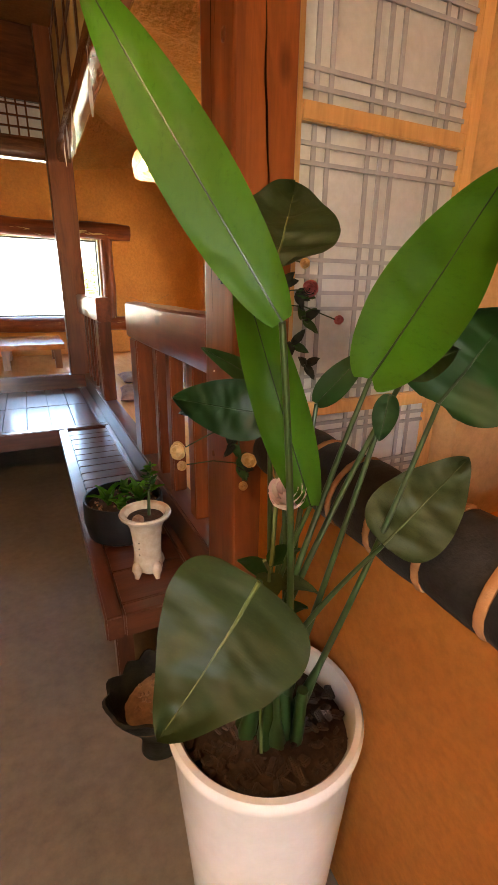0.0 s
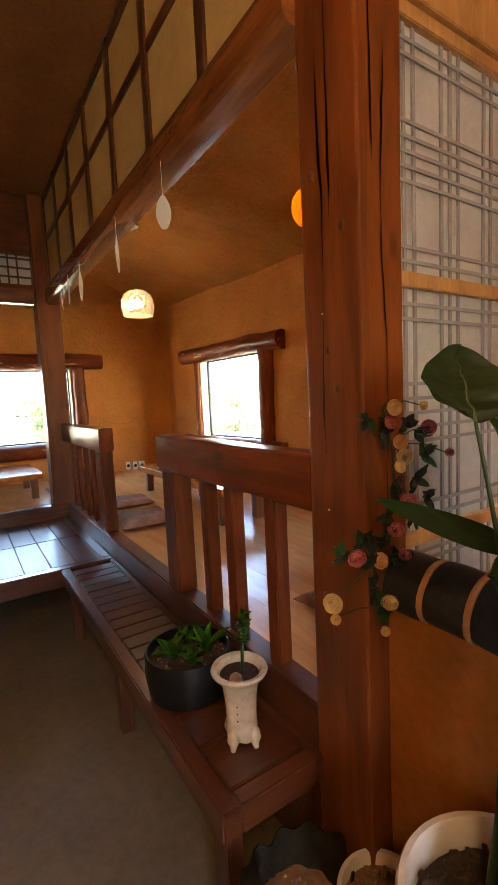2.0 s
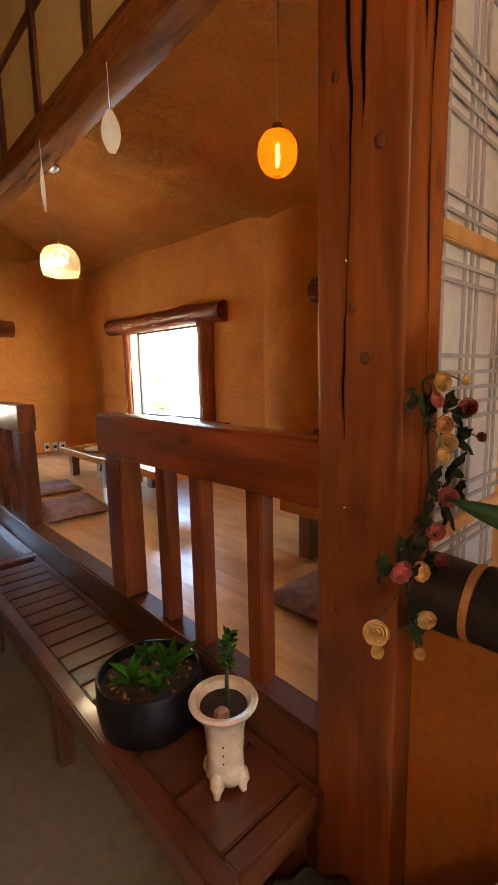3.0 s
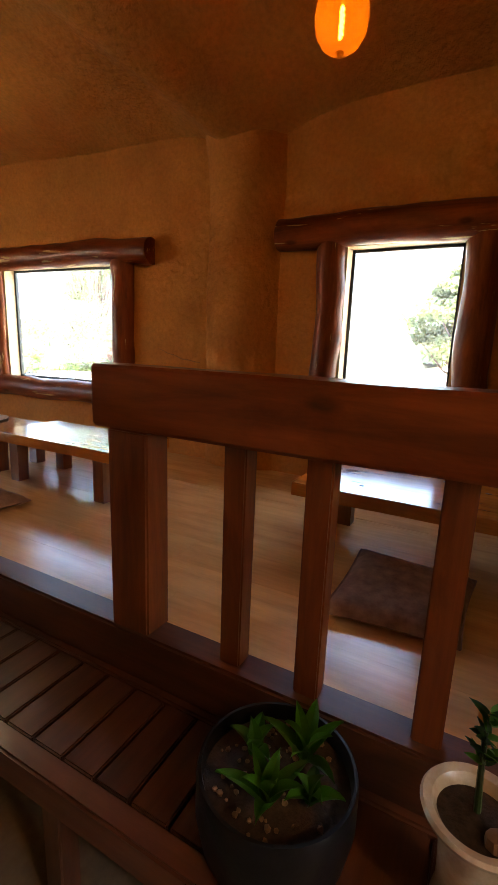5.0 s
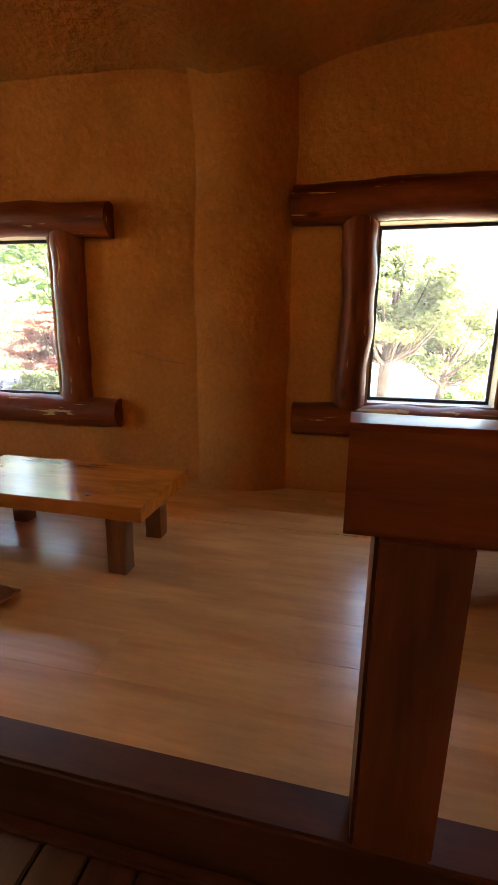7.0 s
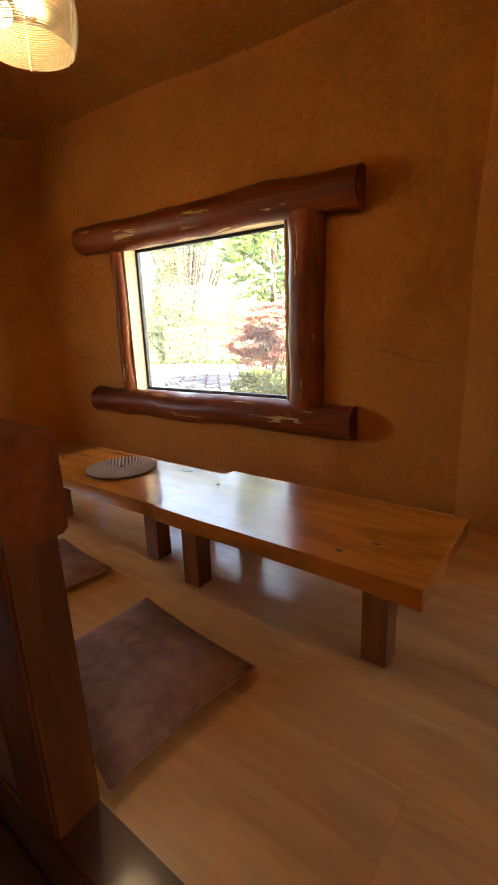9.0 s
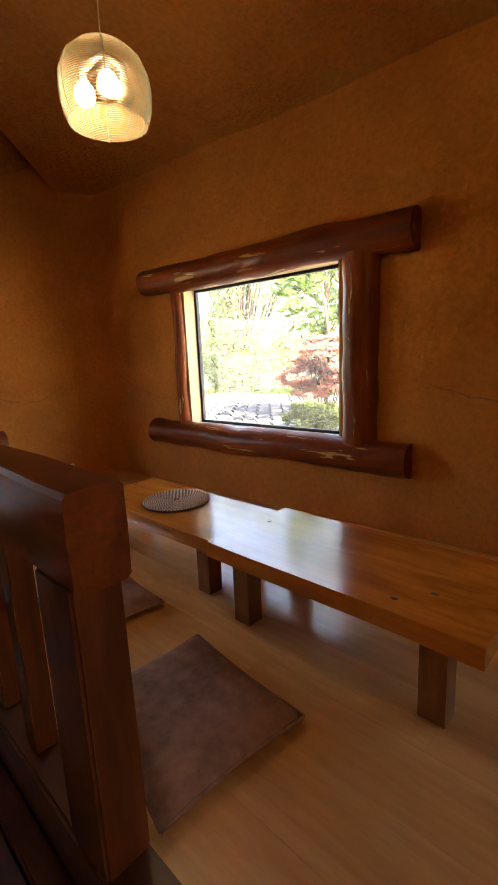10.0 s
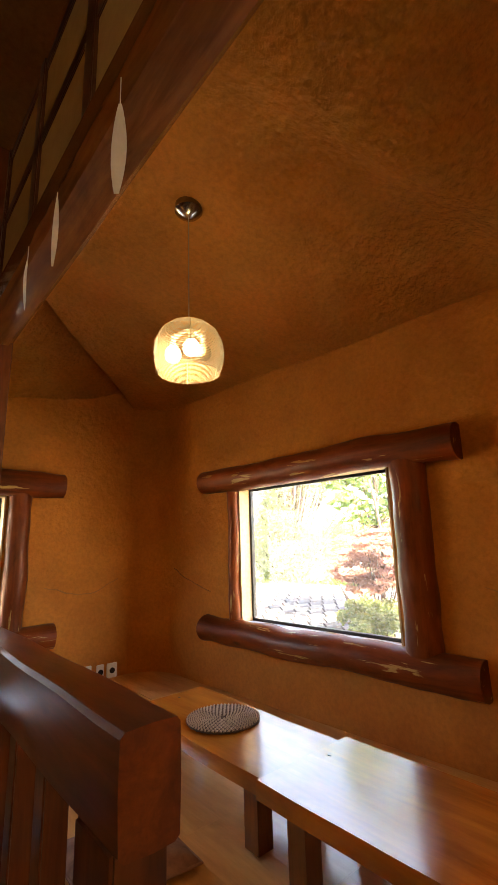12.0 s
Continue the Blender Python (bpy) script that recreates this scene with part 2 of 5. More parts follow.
pmx.inputs["Fac"].default_value = 0.45
pl.new(pb.outputs["BSDF"], pmx.inputs[1])
pl.new(ptr.outputs["BSDF"], pmx.inputs[2])
pl.new(pmx.outputs["Shader"], pn["Material Output"].inputs["Surface"])
# grey of lattice shadows seen through paper, put into the bars' own colour
LATTICE = speckled("lattice_shadow_grey", (0.31, 0.31, 0.34), (0.25, 0.25, 0.28), 60, 0.7, 0.05)
BLACK_METAL = speckled("black_window_metal", (0.03, 0.03, 0.032), (0.015, 0.015, 0.016), 60, 0.4, 0.03)
SILVER = speckled("silver_sill_metal", (0.62, 0.63, 0.66), (0.5, 0.51, 0.54), 60, 0.35, 0.03)
TILE_BLACK = speckled("charcoal_roof_tile", (0.032, 0.027, 0.024), (0.010, 0.008, 0.007), 30, 0.55, 0.4, 0.2)
MORTAR = speckled("orange_mortar", (0.42, 0.20, 0.075), (0.28, 0.12, 0.045), 50, 0.9, 0.4)
SUEDE = speckled("brown_suede", (0.33, 0.18, 0.12), (0.14, 0.07, 0.047), 20, 0.85, 0.25, 0.3)
GLAZE = speckled("white_glaze", (0.68, 0.65, 0.60), (0.60, 0.57, 0.52), 20, 0.18, 0.03)
CREAM_GLAZE = speckled("cream_glaze", (0.56, 0.48, 0.37), (0.38, 0.30, 0.21), 30, 0.22, 0.05)
DARK_POT = speckled("charcoal_pot", (0.009, 0.009, 0.010), (0.003, 0.003, 0.0035), 40, 0.35, 0.15, 0.3)
SHELL = speckled("mottled_dark_stoneware", (0.024, 0.019, 0.010), (0.004, 0.0035, 0.002), 22, 0.6, 0.9, 0.12)
SOIL = speckled("potting_bark", (0.075, 0.042, 0.026), (0.018, 0.011, 0.008), 60, 0.95, 0.8)
GRAVEL = speckled("brown_gravel", (0.36, 0.20, 0.10), (0.12, 0.065, 0.035), 25, 0.7, 0.4)
WHITE_PLASTIC = speckled("white_plastic", (0.75, 0.73, 0.68), (0.68, 0.66, 0.61), 40, 0.4, 0.03)
WEAVE = speckled("grey_straw_weave", (0.17, 0.10, 0.065), (0.045, 0.027, 0.018), 90, 0.85, 0.5)
KNOT = speckled("dark_pine_knot", (0.13, 0.045, 0.014), (0.06, 0.02, 0.008), 60, 0.5, 0.2, 0.2)
STRAW = speckled("pale_straw", (0.62, 0.47, 0.34), (0.42, 0.29, 0.19), 90, 0.8, 0.3)
FEATHER = speckled("white_paper_tag", (0.72, 0.70, 0.66), (0.6, 0.58, 0.54), 30, 0.7, 0.05)
CHROME, cn, cl, cb = material("polished_steel", 0.2, 1.0)
cb.inputs["Base Color"].default_value = (0.34, 0.34, 0.32, 1)
WIRE = speckled("cream_wire", (0.46, 0.40, 0.28), (0.36, 0.31, 0.20), 60, 0.5, 0.05)
BULB = glowing("lit_bulb", (1.0, 0.80, 0.52), 5.2)
GLOBE = glowing("lit_globe", (1.0, 0.62, 0.32), 5)
FILAMENT = glowing("lit_filament", (1.0, 0.52, 0.12), 6.5)
GLASS, gn, gl, gb = material("window_glass", 0.0)
gtr, ggl, gmx = gn.new("ShaderNodeBsdfTransparent"), gn.new("ShaderNodeBsdfGlossy"), gn.new("ShaderNodeMixShader")
ggl.inputs["Roughness"].default_value = 0.02
gmx.inputs["Fac"].default_value = 0.05
gl.new(gtr.outputs["BSDF"], gmx.inputs[1])
gl.new(ggl.outputs["BSDF"], gmx.inputs[2])
# translucent white mixed into the panes, imitating haze over the outdoor view
ghaze, gveil = gn.new("ShaderNodeBsdfTranslucent"), gn.new("ShaderNodeMixShader")
ghaze.inputs["Color"].default_value = (0.8, 0.82, 0.8, 1)
gveil.inputs["Fac"].default_value = 0.03
gl.new(gmx.outputs["Shader"], gveil.inputs[1])
gl.new(ghaze.outputs["BSDF"], gveil.inputs[2])
gl.new(gveil.outputs["Shader"], gn["Material Output"].inputs["Surface"])
AMBER, an, al, ab = material("amber_ribbed_glass", 0.2)
ab.inputs["Base Color"].default_value = (1.0, 0.55, 0.10, 1)
atr, atl, amx = an.new("ShaderNodeBsdfTransparent"), an.new("ShaderNodeBsdfTranslucent"), an.new("ShaderNodeMixShader")
atr.inputs["Color"].default_value = (1.0, 0.50, 0.10, 1)
atl.inputs["Color"].default_value = (0.36, 0.115, 0.012, 1)
amx.inputs["Fac"].default_value = 0.55
al.new(atr.outputs["BSDF"], amx.inputs[1])
al.new(atl.outputs["BSDF"], amx.inputs[2])
al.new(amx.outputs["Shader"], an["Material Output"].inputs["Surface"])


# ---- mesh helpers ----
def mesh_from(bm, name, mat, smooth=True):
    me = bpy.data.meshes.new(name)
    bmesh.ops.recalc_face_normals(bm, faces=bm.faces)
    bm.to_mesh(me)
    bm.free()
    me.materials.append(mat)
    if smooth:
        me.shade_smooth()
        me.set_sharp_from_angle(angle=radians(38))
    return me


def part(name, bm, mat, parent=None, label="", smooth=True):
    ob = new(name, mesh_from(bm, name, mat, smooth))
    if parent:
        ob.parent = parent
    if label:
        ob["label"] = label
    return ob


def thing(name, x, y, z, label, category, group="", kind="", rz=0):
    ob = new(name)
    ob.empty_display_size = 0.05
    ob.matrix_world = pose(x, y, z, 0, 0, rz)
    return tagged(ob, label, category, group, kind)


def solid(x0, x1, y0, y1, z0, z1, bevel=0.004, bm=None, wear=0.0):
    """A bevelled block, its edges a little worn."""
    own = bmesh.new()
    bmesh.ops.create_cube(own, size=1)
    for v in own.verts:
        v.co = Vector(((x0 + x1) / 2 + v.co.x * (x1 - x0), (y0 + y1) / 2 + v.co.y * (y1 - y0), (z0 + z1) / 2 + v.co.z * (z1 - z0)))
        if wear:
            v.co += Vector((noise.noise(v.co * 7), noise.noise(v.co * 7 + Vector((5, 0, 0))), noise.noise(v.co * 7 + Vector((0, 5, 0))))) * wear
    if bevel:
        bmesh.ops.bevel(own, geom=own.edges[:], offset=bevel, segments=2, affect="EDGES")
    if bm is None:
        return own
    tmp = bpy.data.meshes.new("tmp")
    own.to_mesh(tmp)
    own.free()
    bm.from_mesh(tmp)
    bpy.data.meshes.remove(tmp)
    return bm


def tube(pts, radii, sides=12, bm=None, lump=0.0, caps=True, squash=1.0, freq=6.0):
    """A tapering tube along points, uneven where lump is given."""
    bm = bm or bmesh.new()
    pts = [Vector(p) for p in pts]
    rings, side = [], None
    for i, p in enumerate(pts):
        d = (pts[min(i + 1, len(pts) - 1)] - pts[max(i - 1, 0)]).normalized()
        if side is None:
            side = d.orthogonal().normalized() if abs(d.z) < 0.9 else Vector((1, 0, 0))
        side = (side - d * side.dot(d)).normalized()
        up = d.cross(side)
        r = radii[i] if isinstance(radii, (list, tuple)) else radii
        ring = []
        for k in range(sides):
            a = 2 * math.pi * k / sides
            q = side * math.cos(a) + up * math.sin(a) * squash
            rr = r * (1 + lump * noise.noise((p + q * r) * freq))
            ring.append(bm.verts.new(p + q * rr))
        rings.append(ring)
    for a, b in zip(rings, rings[1:]):
        for k in range(sides):
            bm.faces.new((a[k], a[(k + 1) % sides], b[(k + 1) % sides], b[k]))
    if caps:
        bm.faces.new(rings[0][::-1])
        bm.faces.new(rings[-1])
    return bm


def lathe(profile, sides=40, bm=None, cx=0, cy=0, wobble=None):
    """Turns (radius, height) pairs round the upright axis."""
    bm = bm or bmesh.new()
    rings = []
    for r, z in profile:
        ring = []
        for k in range(sides):
            a = 2 * math.pi * k / sides
            rr, zz = wobble(r, z, a) if wobble else (r, z)
            ring.append(bm.verts.new((cx + rr * math.cos(a), cy + rr * math.sin(a), zz)))
        rings.append(ring)
    for a, b in zip(rings, rings[1:]):
        for k in range(sides):
            bm.faces.new((a[k], a[(k + 1) % sides], b[(k + 1) % sides], b[k]))
    if profile[0][0] < 0.03:
        bm.faces.new(rings[0][::-1])
    if profile[-1][0] < 0.03:
        bm.faces.new(rings[-1])
    return bm


def line(a, b, n):
    return [Vector(a).lerp(Vector(b), i / n) for i in range(n + 1)]


def sheet(fn, us, vs, bm=None):
    """A grid surface from a function of two values."""
    bm = bm or bmesh.new()
    rows = [[bm.verts.new(fn(u, v)) for v in vs] for u in us]
    for a, b in zip(rows, rows[1:]):
        for k in range(len(vs) - 1):
            bm.faces.new((a[k], a[k + 1], b[k + 1], b[k]))
    return bm


def steps(a, b, n):
    return [a + (b - a) * i / n for i in range(n + 1)]


def holed_wall(name, m, length, z0, z1, hole, thick, mat, label):
    """A wall along local x, its room side at local y = 0, thick towards +y, with one opening cut through. m places it."""
    u0, u1, w0, w1 = hole
    bm = bmesh.new()
    for a, b, c, d in ((0, u0, z0, z1), (u1, length, z0, z1), (u0, u1, z0, w0), (u0, u1, w1, z1)):
        for y in (0, thick):
            us, zs = steps(a, b, max(1, round((b - a) / 0.12))), steps(c, d, max(1, round((d - c) / 0.12)))
            sheet(lambda u, z: (u, y + (0.010 * noise.noise(Vector((u * 2.1, z * 2.1, y))) if y == 0 and not (abs(u - u0) < 0.01 or abs(u - u1) < 0.01) else 0), z), us, zs, bm)
    for (a, c), (b, d) in (((u0, w0), (u1, w0)), ((u1, w0), (u1, w1)), ((u1, w1), (u0, w1)), ((u0, w1), (u0, w0)),
                           ((0, z0), (0, z1)), ((length, z0), (length, z1)), ((0, z1), (length, z1))):
        bm.faces.new([bm.verts.new(p) for p in ((a, 0, c), (b, 0, d), (b, thick, d), (a, thick, c))])
    bmesh.ops.remove_doubles(bm, verts=bm.verts, dist=0.0005)
    ob = part(name, bm, mat)
    ob.matrix_world = m
    return tagged(ob, label, "wall", kind="structure")


def frame_along(px, py, dx, dy):
    """A pose whose local x runs along (dx, dy) and local y to its right-hand outside."""
    a = math.degrees(math.atan2(dy, dx))
    return pose(px, py, 0, 0, 0, a)


# ---- setting ----
Z_FLOOR, Z_DECK, Z_BENCH, Z_SILL = 0.0, 0.53, 0.438, 0.568
floor = part("floor", solid(-2.9, 2.4, -3.2, 6.0, -0.2, 0.0, 0), CONCRETE)
tagged(floor, "dark smooth concrete aisle floor", "floor", kind="structure")

# east wall with its landscape window: local x runs from the north corner towards the south
WB = frame_along(1.749, 5.42, 0.0504, -1)
WB_LEN = 3.27
wall_east = holed_wall("wall_east", WB, WB_LEN, 0.3, 3.6, (1.12, 2.36, 1.0, 1.965), 0.15, CLAY,
                       "ochre clay plaster wall with a log-framed window")
WC = frame_along(1.895, 1.80, 0.0, -1)
wall_east_2 = holed_wall("wall_east_2", WC, 1.95, 0.3, 3.6, (0.585, 1.24, 1.05, 1.975), 0.15, CLAY,
                         "ochre clay plaster wall with a small log-framed window")
WA = frame_along(-2.9, 5.44, 1, 0)
wall_north = holed_wall("wall_north", WA, 5.0, 0.0, 3.7, (2.05, 3.39, 1.0, 1.96), 0.15, CLAY,
                        "ochre clay plaster wall with a log-framed window")

# rounded inner corner of the clay room
bm = sheet(lambda a, z: (1.757 - 0.33 + 0.345 * math.cos(a) + 0.012 * noise.noise(Vector((a * 2, z * 2, 1))),
                         5.44 - 0.33 + 0.335 * math.sin(a) + 0.012 * noise.noise(Vector((a * 2, z * 2, 7))), z),
           steps(-0.02, math.pi / 2 + 0.02, 10), steps(0.3, 3.6, 22))
tagged(part("wall_corner", bm, CLAY), "rounded ochre clay corner between two walls", "wall", kind="structure")


def buttress(u, z):
    """Clay pier: sharp on its north edge, swelling, then running out into the wall; it flares under the ceiling."""
    flare = max(0.0, (z - 2.3) / 0.8) ** 2
    bulge = math.sin(math.pi * min(1.0, u * 0.9 + 0.12)) ** 0.8
    y = 2.165 - 0.53 * u + 0.02 * noise.noise(Vector((3, u, z * 1.5))) + 0.10 * flare * (1 - u)
    x = 1.915 - (0.13 + 0.16 * flare) * bulge - 0.02 * u + 0.012 * noise.noise(Vector((z * 2.2, u * 3, 4)))
    if u == 0:
        x = 1.965
    return (x, y, z)


bm = sheet(buttress, [0, 0.02, 0.06, 0.12, 0.2, 0.3, 0.42, 0.55, 0.68, 0.8, 0.9, 1.0], steps(0.3, 3.5, 36))
tagged(part("wall_pier", bm, CLAY), "swelling ochre clay pier between two windows", "wall", kind="structure")

for nm, x0, x1, y0, y1, z0, z1, lab in (
        ("wall_south_room", 0.745, 2.4, -0.12, -0.01, 0, 3.6, "pale ochre plaster partition beside the paper screen"),
        ("wall_alcove_east", 2.1, 2.4, -3.0, -0.12, 0, 3.5, "plain ochre plaster wall of the side alcove"),
        ("wall_west", -2.9, -2.6, -3.0, 5.44, 0, 3.5, "plain ochre plaster wall along the aisle")):
    ob = part(nm, solid(x0, x1, y0, y1, z0, z1, 0), PALE_CLAY)
    tagged(ob, lab, "wall", kind="structure")
WS = frame_along(2.4, -3.0, -1, 0)
wall_south = holed_wall("wall_south", WS, 5.3, 0, 3.5, (3.2, 4.1, 1.15, 2.05), 0.2, PALE_CLAY, "ochre plaster wall with a plain window behind the aisle")


def vault(x, y):
    """Slope rising from the east wall, a soft rib over the pier, and a recessed cove behind a fold before the north wall."""
    z = 2.79 + 0.20 * (1.86 - x) - 0.05 * math.exp(-max(0.0, 1.86 - x) / 0.12)
    edge = y - (4.03 + 0.97 * x)
    over = min(1.0, max(0.0, edge / 0.10 + 0.5))
    over = over * over * (3 - 2 * over)
    north = 0.24 * math.exp(-max(0.0, edge) * 4.5) - 0.30 * max(0.0, edge) - 0.06 * math.exp(-max(0.0, 5.44 - y) / 0.1)
    z += over * north - (1 - over) * 0.06 * math.exp(min(0.0, edge) * 5)
    off = y - (1.97 + 0.32 * (1.86 - x))
    z -= 0.20 * math.exp(-(off / (0.20 if off > 0 else 0.42)) ** 2) * (0.45 + 0.55 * min(1, max(0, x / 2)))
    z += 0.02 * noise.noise(Vector((x * 1.4, y * 1.4, 0))) + 0.007 * noise.noise(Vector((x * 9, y * 9, 3)))
    return (x, y, z)


bm = sheet(vault, steps(0.02, 2.3, 90), steps(-0.1, 5.7, 230))
bmesh.ops.solidify(bm, geom=bm.faces[:], thickness=-0.1)
tagged(part("ceiling", bm, CLAY_ROUGH), "rough ochre clay ceiling, coved and sloping", "ceiling", kind="structure")
bm = sheet(lambda x, y: (x, y, 3.34 + 0.02 * noise.noise(Vector((x * 1.4, y * 1.4, 9)))), steps(-2.9, 0.0, 30), steps(-3.2, 5.98, 80))
bmesh.ops.solidify(bm, geom=bm.faces[:], thickness=-0.1)
tagged(part("ceiling_aisle", bm, CLAY_BROWN), "brown clay ceiling over the aisle", "ceiling", kind="structure")
ob = part("ceiling_alcove", solid(0.0, 2.4, -3.2, -0.12, 3.3, 3.45, 0), CLAY)
tagged(ob, "plain ochre plaster ceiling of the side alcove", "ceiling", kind="structure")
ob = part("outer_roof", solid(-3.1, 2.7, -3.4, 6.2, 3.75, 3.9, 0), CLAY_BROWN)
tagged(ob, "plain brown roof slab over the building", "roof", kind="structure")



def wall_crack(name, pts, at, label):
    """A thin jagged line of lifted plaster across a wall."""
    fine = []
    for a, b in zip(pts, pts[1:]):
        for k in range(8):
            u = a[0] + (b[0] - a[0]) * k / 8
            z = a[1] + (b[1] - a[1]) * k / 8 + 0.010 * noise.noise(Vector((u * 14, a[1] * 3, 2)))
            fine.append(at(u, z))
    ob = part(name, tube(fine, [0.0045 + 0.0025 * noise.noise(Vector(p) * 9) for p in fine], 6, None, 0.3), CLAY_BROWN)
    return tagged(ob, label, "crack", kind="structure")


wall_crack("plaster_crack", ((2.56, 1.41), (2.68, 1.37), (2.86, 1.31), (3.02, 1.26), (3.20, 1.235)), lambda u, z: WB @ Vector((u, 0.002, z)), "thin crack along the smooth lower plaster")
wall_crack("plaster_crack_2", ((0.28, 1.36), (0.43, 1.29), (0.58, 1.25), (0.80, 1.19)), lambda u, z: WB @ Vector((u, 0.002, z)), "thin crack beside the log window")
wall_crack("plaster_crack_3", ((0.80, 1.27), (1.06, 1.19), (1.20, 1.20), (1.42, 1.31)), lambda u, z: Vector((u, 5.438, z)), "thin crack along the smooth lower plaster")
# raised decks under the boards
deck = part("deck", solid(0.0995, 2.4, -0.005, 5.42, 0.0, Z_DECK - 0.016, 0), DARK_Y)
tagged(deck, "raised deck laid with pale oak boards", "floor", kind="structure")
deck_2 = part("deck_2", solid(-2.7, 0.088, 3.74, 5.435, 0.0, Z_DECK - 0.016, 0), DARK_Y)
tagged(deck_2, "second raised deck laid with pale oak boards", "floor", kind="structure")
deck_3 = part("deck_3", solid(0.2, 2.3, -3.0, -0.125, 0.0, Z_DECK, 0), OAK)
tagged(deck_3, "pale oak floor of the side alcove", "floor", kind="structure")
for nm, x0, x1, y0, y1, z0, z1, mt, lab in (
        ("trim_deck_edge", 0.0, 0.098, 0.121, 3.66, 0.0, Z_SILL, DARK_Y, "dark polished timber sill along the deck edge"),
        ("trim_deck_edge_2", -2.6, -0.002, 3.62, 3.735, 0.0, 0.562, DARK_X, "dark timber step edge of the second deck")):
    tagged(part(nm, solid(x0, x1, y0, y1, z0, z1, 0.008), mt), lab, "trim", kind="structure")


# ---- posts, beams, transoms ----
def cracked_post(x0, x1, y0, y1, z0, z1, label, cracks, nails=(), knots=()):
    p = thing("post", (x0 + x1) / 2, (y0 + y1) / 2, z0, label, "post", kind="structure")
    bm = bmesh.new()
    n = 26
    prof = [(x0, y0), (x0, y1), (x1, y1), (x1, y0)]
    cx, cy = (x0 + x1) / 2, (y0 + y1) / 2
    rings = []
    for i in range(n + 1):
        z = (z1 - z0) * i / n
        ring = []
        for (px, py), (qx, qy) in zip(prof, prof[1:] + prof[:1]):
            for f in (0.025, 0.07, 0.35, 0.65, 0.93, 0.975):
                vx, vy = px + (qx - px) * f - cx, py + (qy - py) * f - cy
                k = 1 + 0.035 * noise.noise(Vector((vx * 6, vy * 6, z * 1.1))) + 0.012 * noise.noise(Vector((vx * 20, vy * 20, z * 4)))
                ring.append(bm.verts.new((vx * k, vy * k, z)))
        rings.append(ring)
    m = len(rings[0])
    for a, b in zip(rings, rings[1:]):
        for k in range(m):
            bm.faces.new((a[k], a[(k + 1) % m], b[(k + 1) % m], b[k]))
    bm.faces.new(rings[-1])
    part("shaft", bm, RED_Z, p)
    for face, at, za, zb, w in cracks:
        bm = bmesh.new()
        k = 30
        for i in range(k):
            pair = []
            for j in (i, i + 1):
                z = za + (zb - za) * j / k - z0
                d = at + 0.018 * noise.noise(Vector((at * 40, z * 2.4, 2))) + 0.006 * noise.noise(Vector((at * 40, z * 11, 2)))
                ww = w * (0.12 + 1.7 * max(0.0, noise.noise(Vector((z * 3.2, at * 9, 5))))) * min(1, j * 0.25, (k - j) * 0.25) + 0.0006
                pair.append((d - ww, d + ww, z))
            (a0, a1, za_), (b0, b1, zb_) = pair
            if face == "x":
                q = [(x0 - cx - 0.006, v, z) for v, z in ((a0 - cy, za_), (a1 - cy, za_), (b1 - cy, zb_), (b0 - cy, zb_))]
            else:
                q = [(v, y0 - cy - 0.006, z) for v, z in ((a0 - cx, za_), (a1 - cx, za_), (b1 - cx, zb_), (b0 - cx, zb_))]
            bm.faces.new([bm.verts.new(c) for c in q])
        bmesh.ops.solidify(bm, geom=bm.faces[:], thickness=0.004)
        part("crack", bm, CRACK, p, "long dark drying crack")
    for z, y in nails:
        o = part("nail", lathe([(0.001, 0.0), (0.0022, 0.0), (0.0018, 0.003), (0.001, 0.004)], 10), WHITE_PLASTIC, p, "pale nail head")
        o.matrix_local = pose(x0 - cx - 0.002, y - cy, z - z0, 0, -90)
    for y, z, r in knots:
        bm = lathe([(0.001, 0.0035), (0.5, 0.0032), (0.9, 0.002), (1.0, -0.002), (0.001, -0.004)], 16, None, 0, 0, lambda q, zz, a: (q * (1 + 0.3 * noise.noise(Vector((math.cos(a) * 1.5, math.sin(a) * 1.5, z * 7)))), zz))
        o = part("knot", bm, KNOT, p, "dark oval pine knot")
        o.matrix_local = pose(x0 - cx - 0.001, y - cy, z - z0, 0, -90) @ Matrix.Diagonal((r * 1.35, r, 1, 1))
    return p


cracked_post(-0.004, 0.146, -0.076, 0.126, 0.0, 3.35, "square red-varnished pine post with long drying cracks",
             (("x", 0.045, 1.32, 2.30, 0.0045), ("y", 0.070, 1.0, 2.3, 0.0045), ("x", 0.015, 1.9, 2.9, 0.0045), ("y", 0.03, 2.0, 2.9, 0.004)), ((1.677, 0.05), (1.172, 0.048)), ((0.004, 1.485, 0.011), (0.035, 1.585, 0.008), (-0.02, 1.87, 0.012), (0.08, 2.02, 0.009), (0.07, 0.93, 0.008), (-0.035, 1.08, 0.006)))
cracked_post(-0.12, 0.085, 3.66, 3.86, 0.0, 3.35, "square red-varnished pine post at the deck corner", (("x", 3.74, 0.9, 2.2, 0.002),))


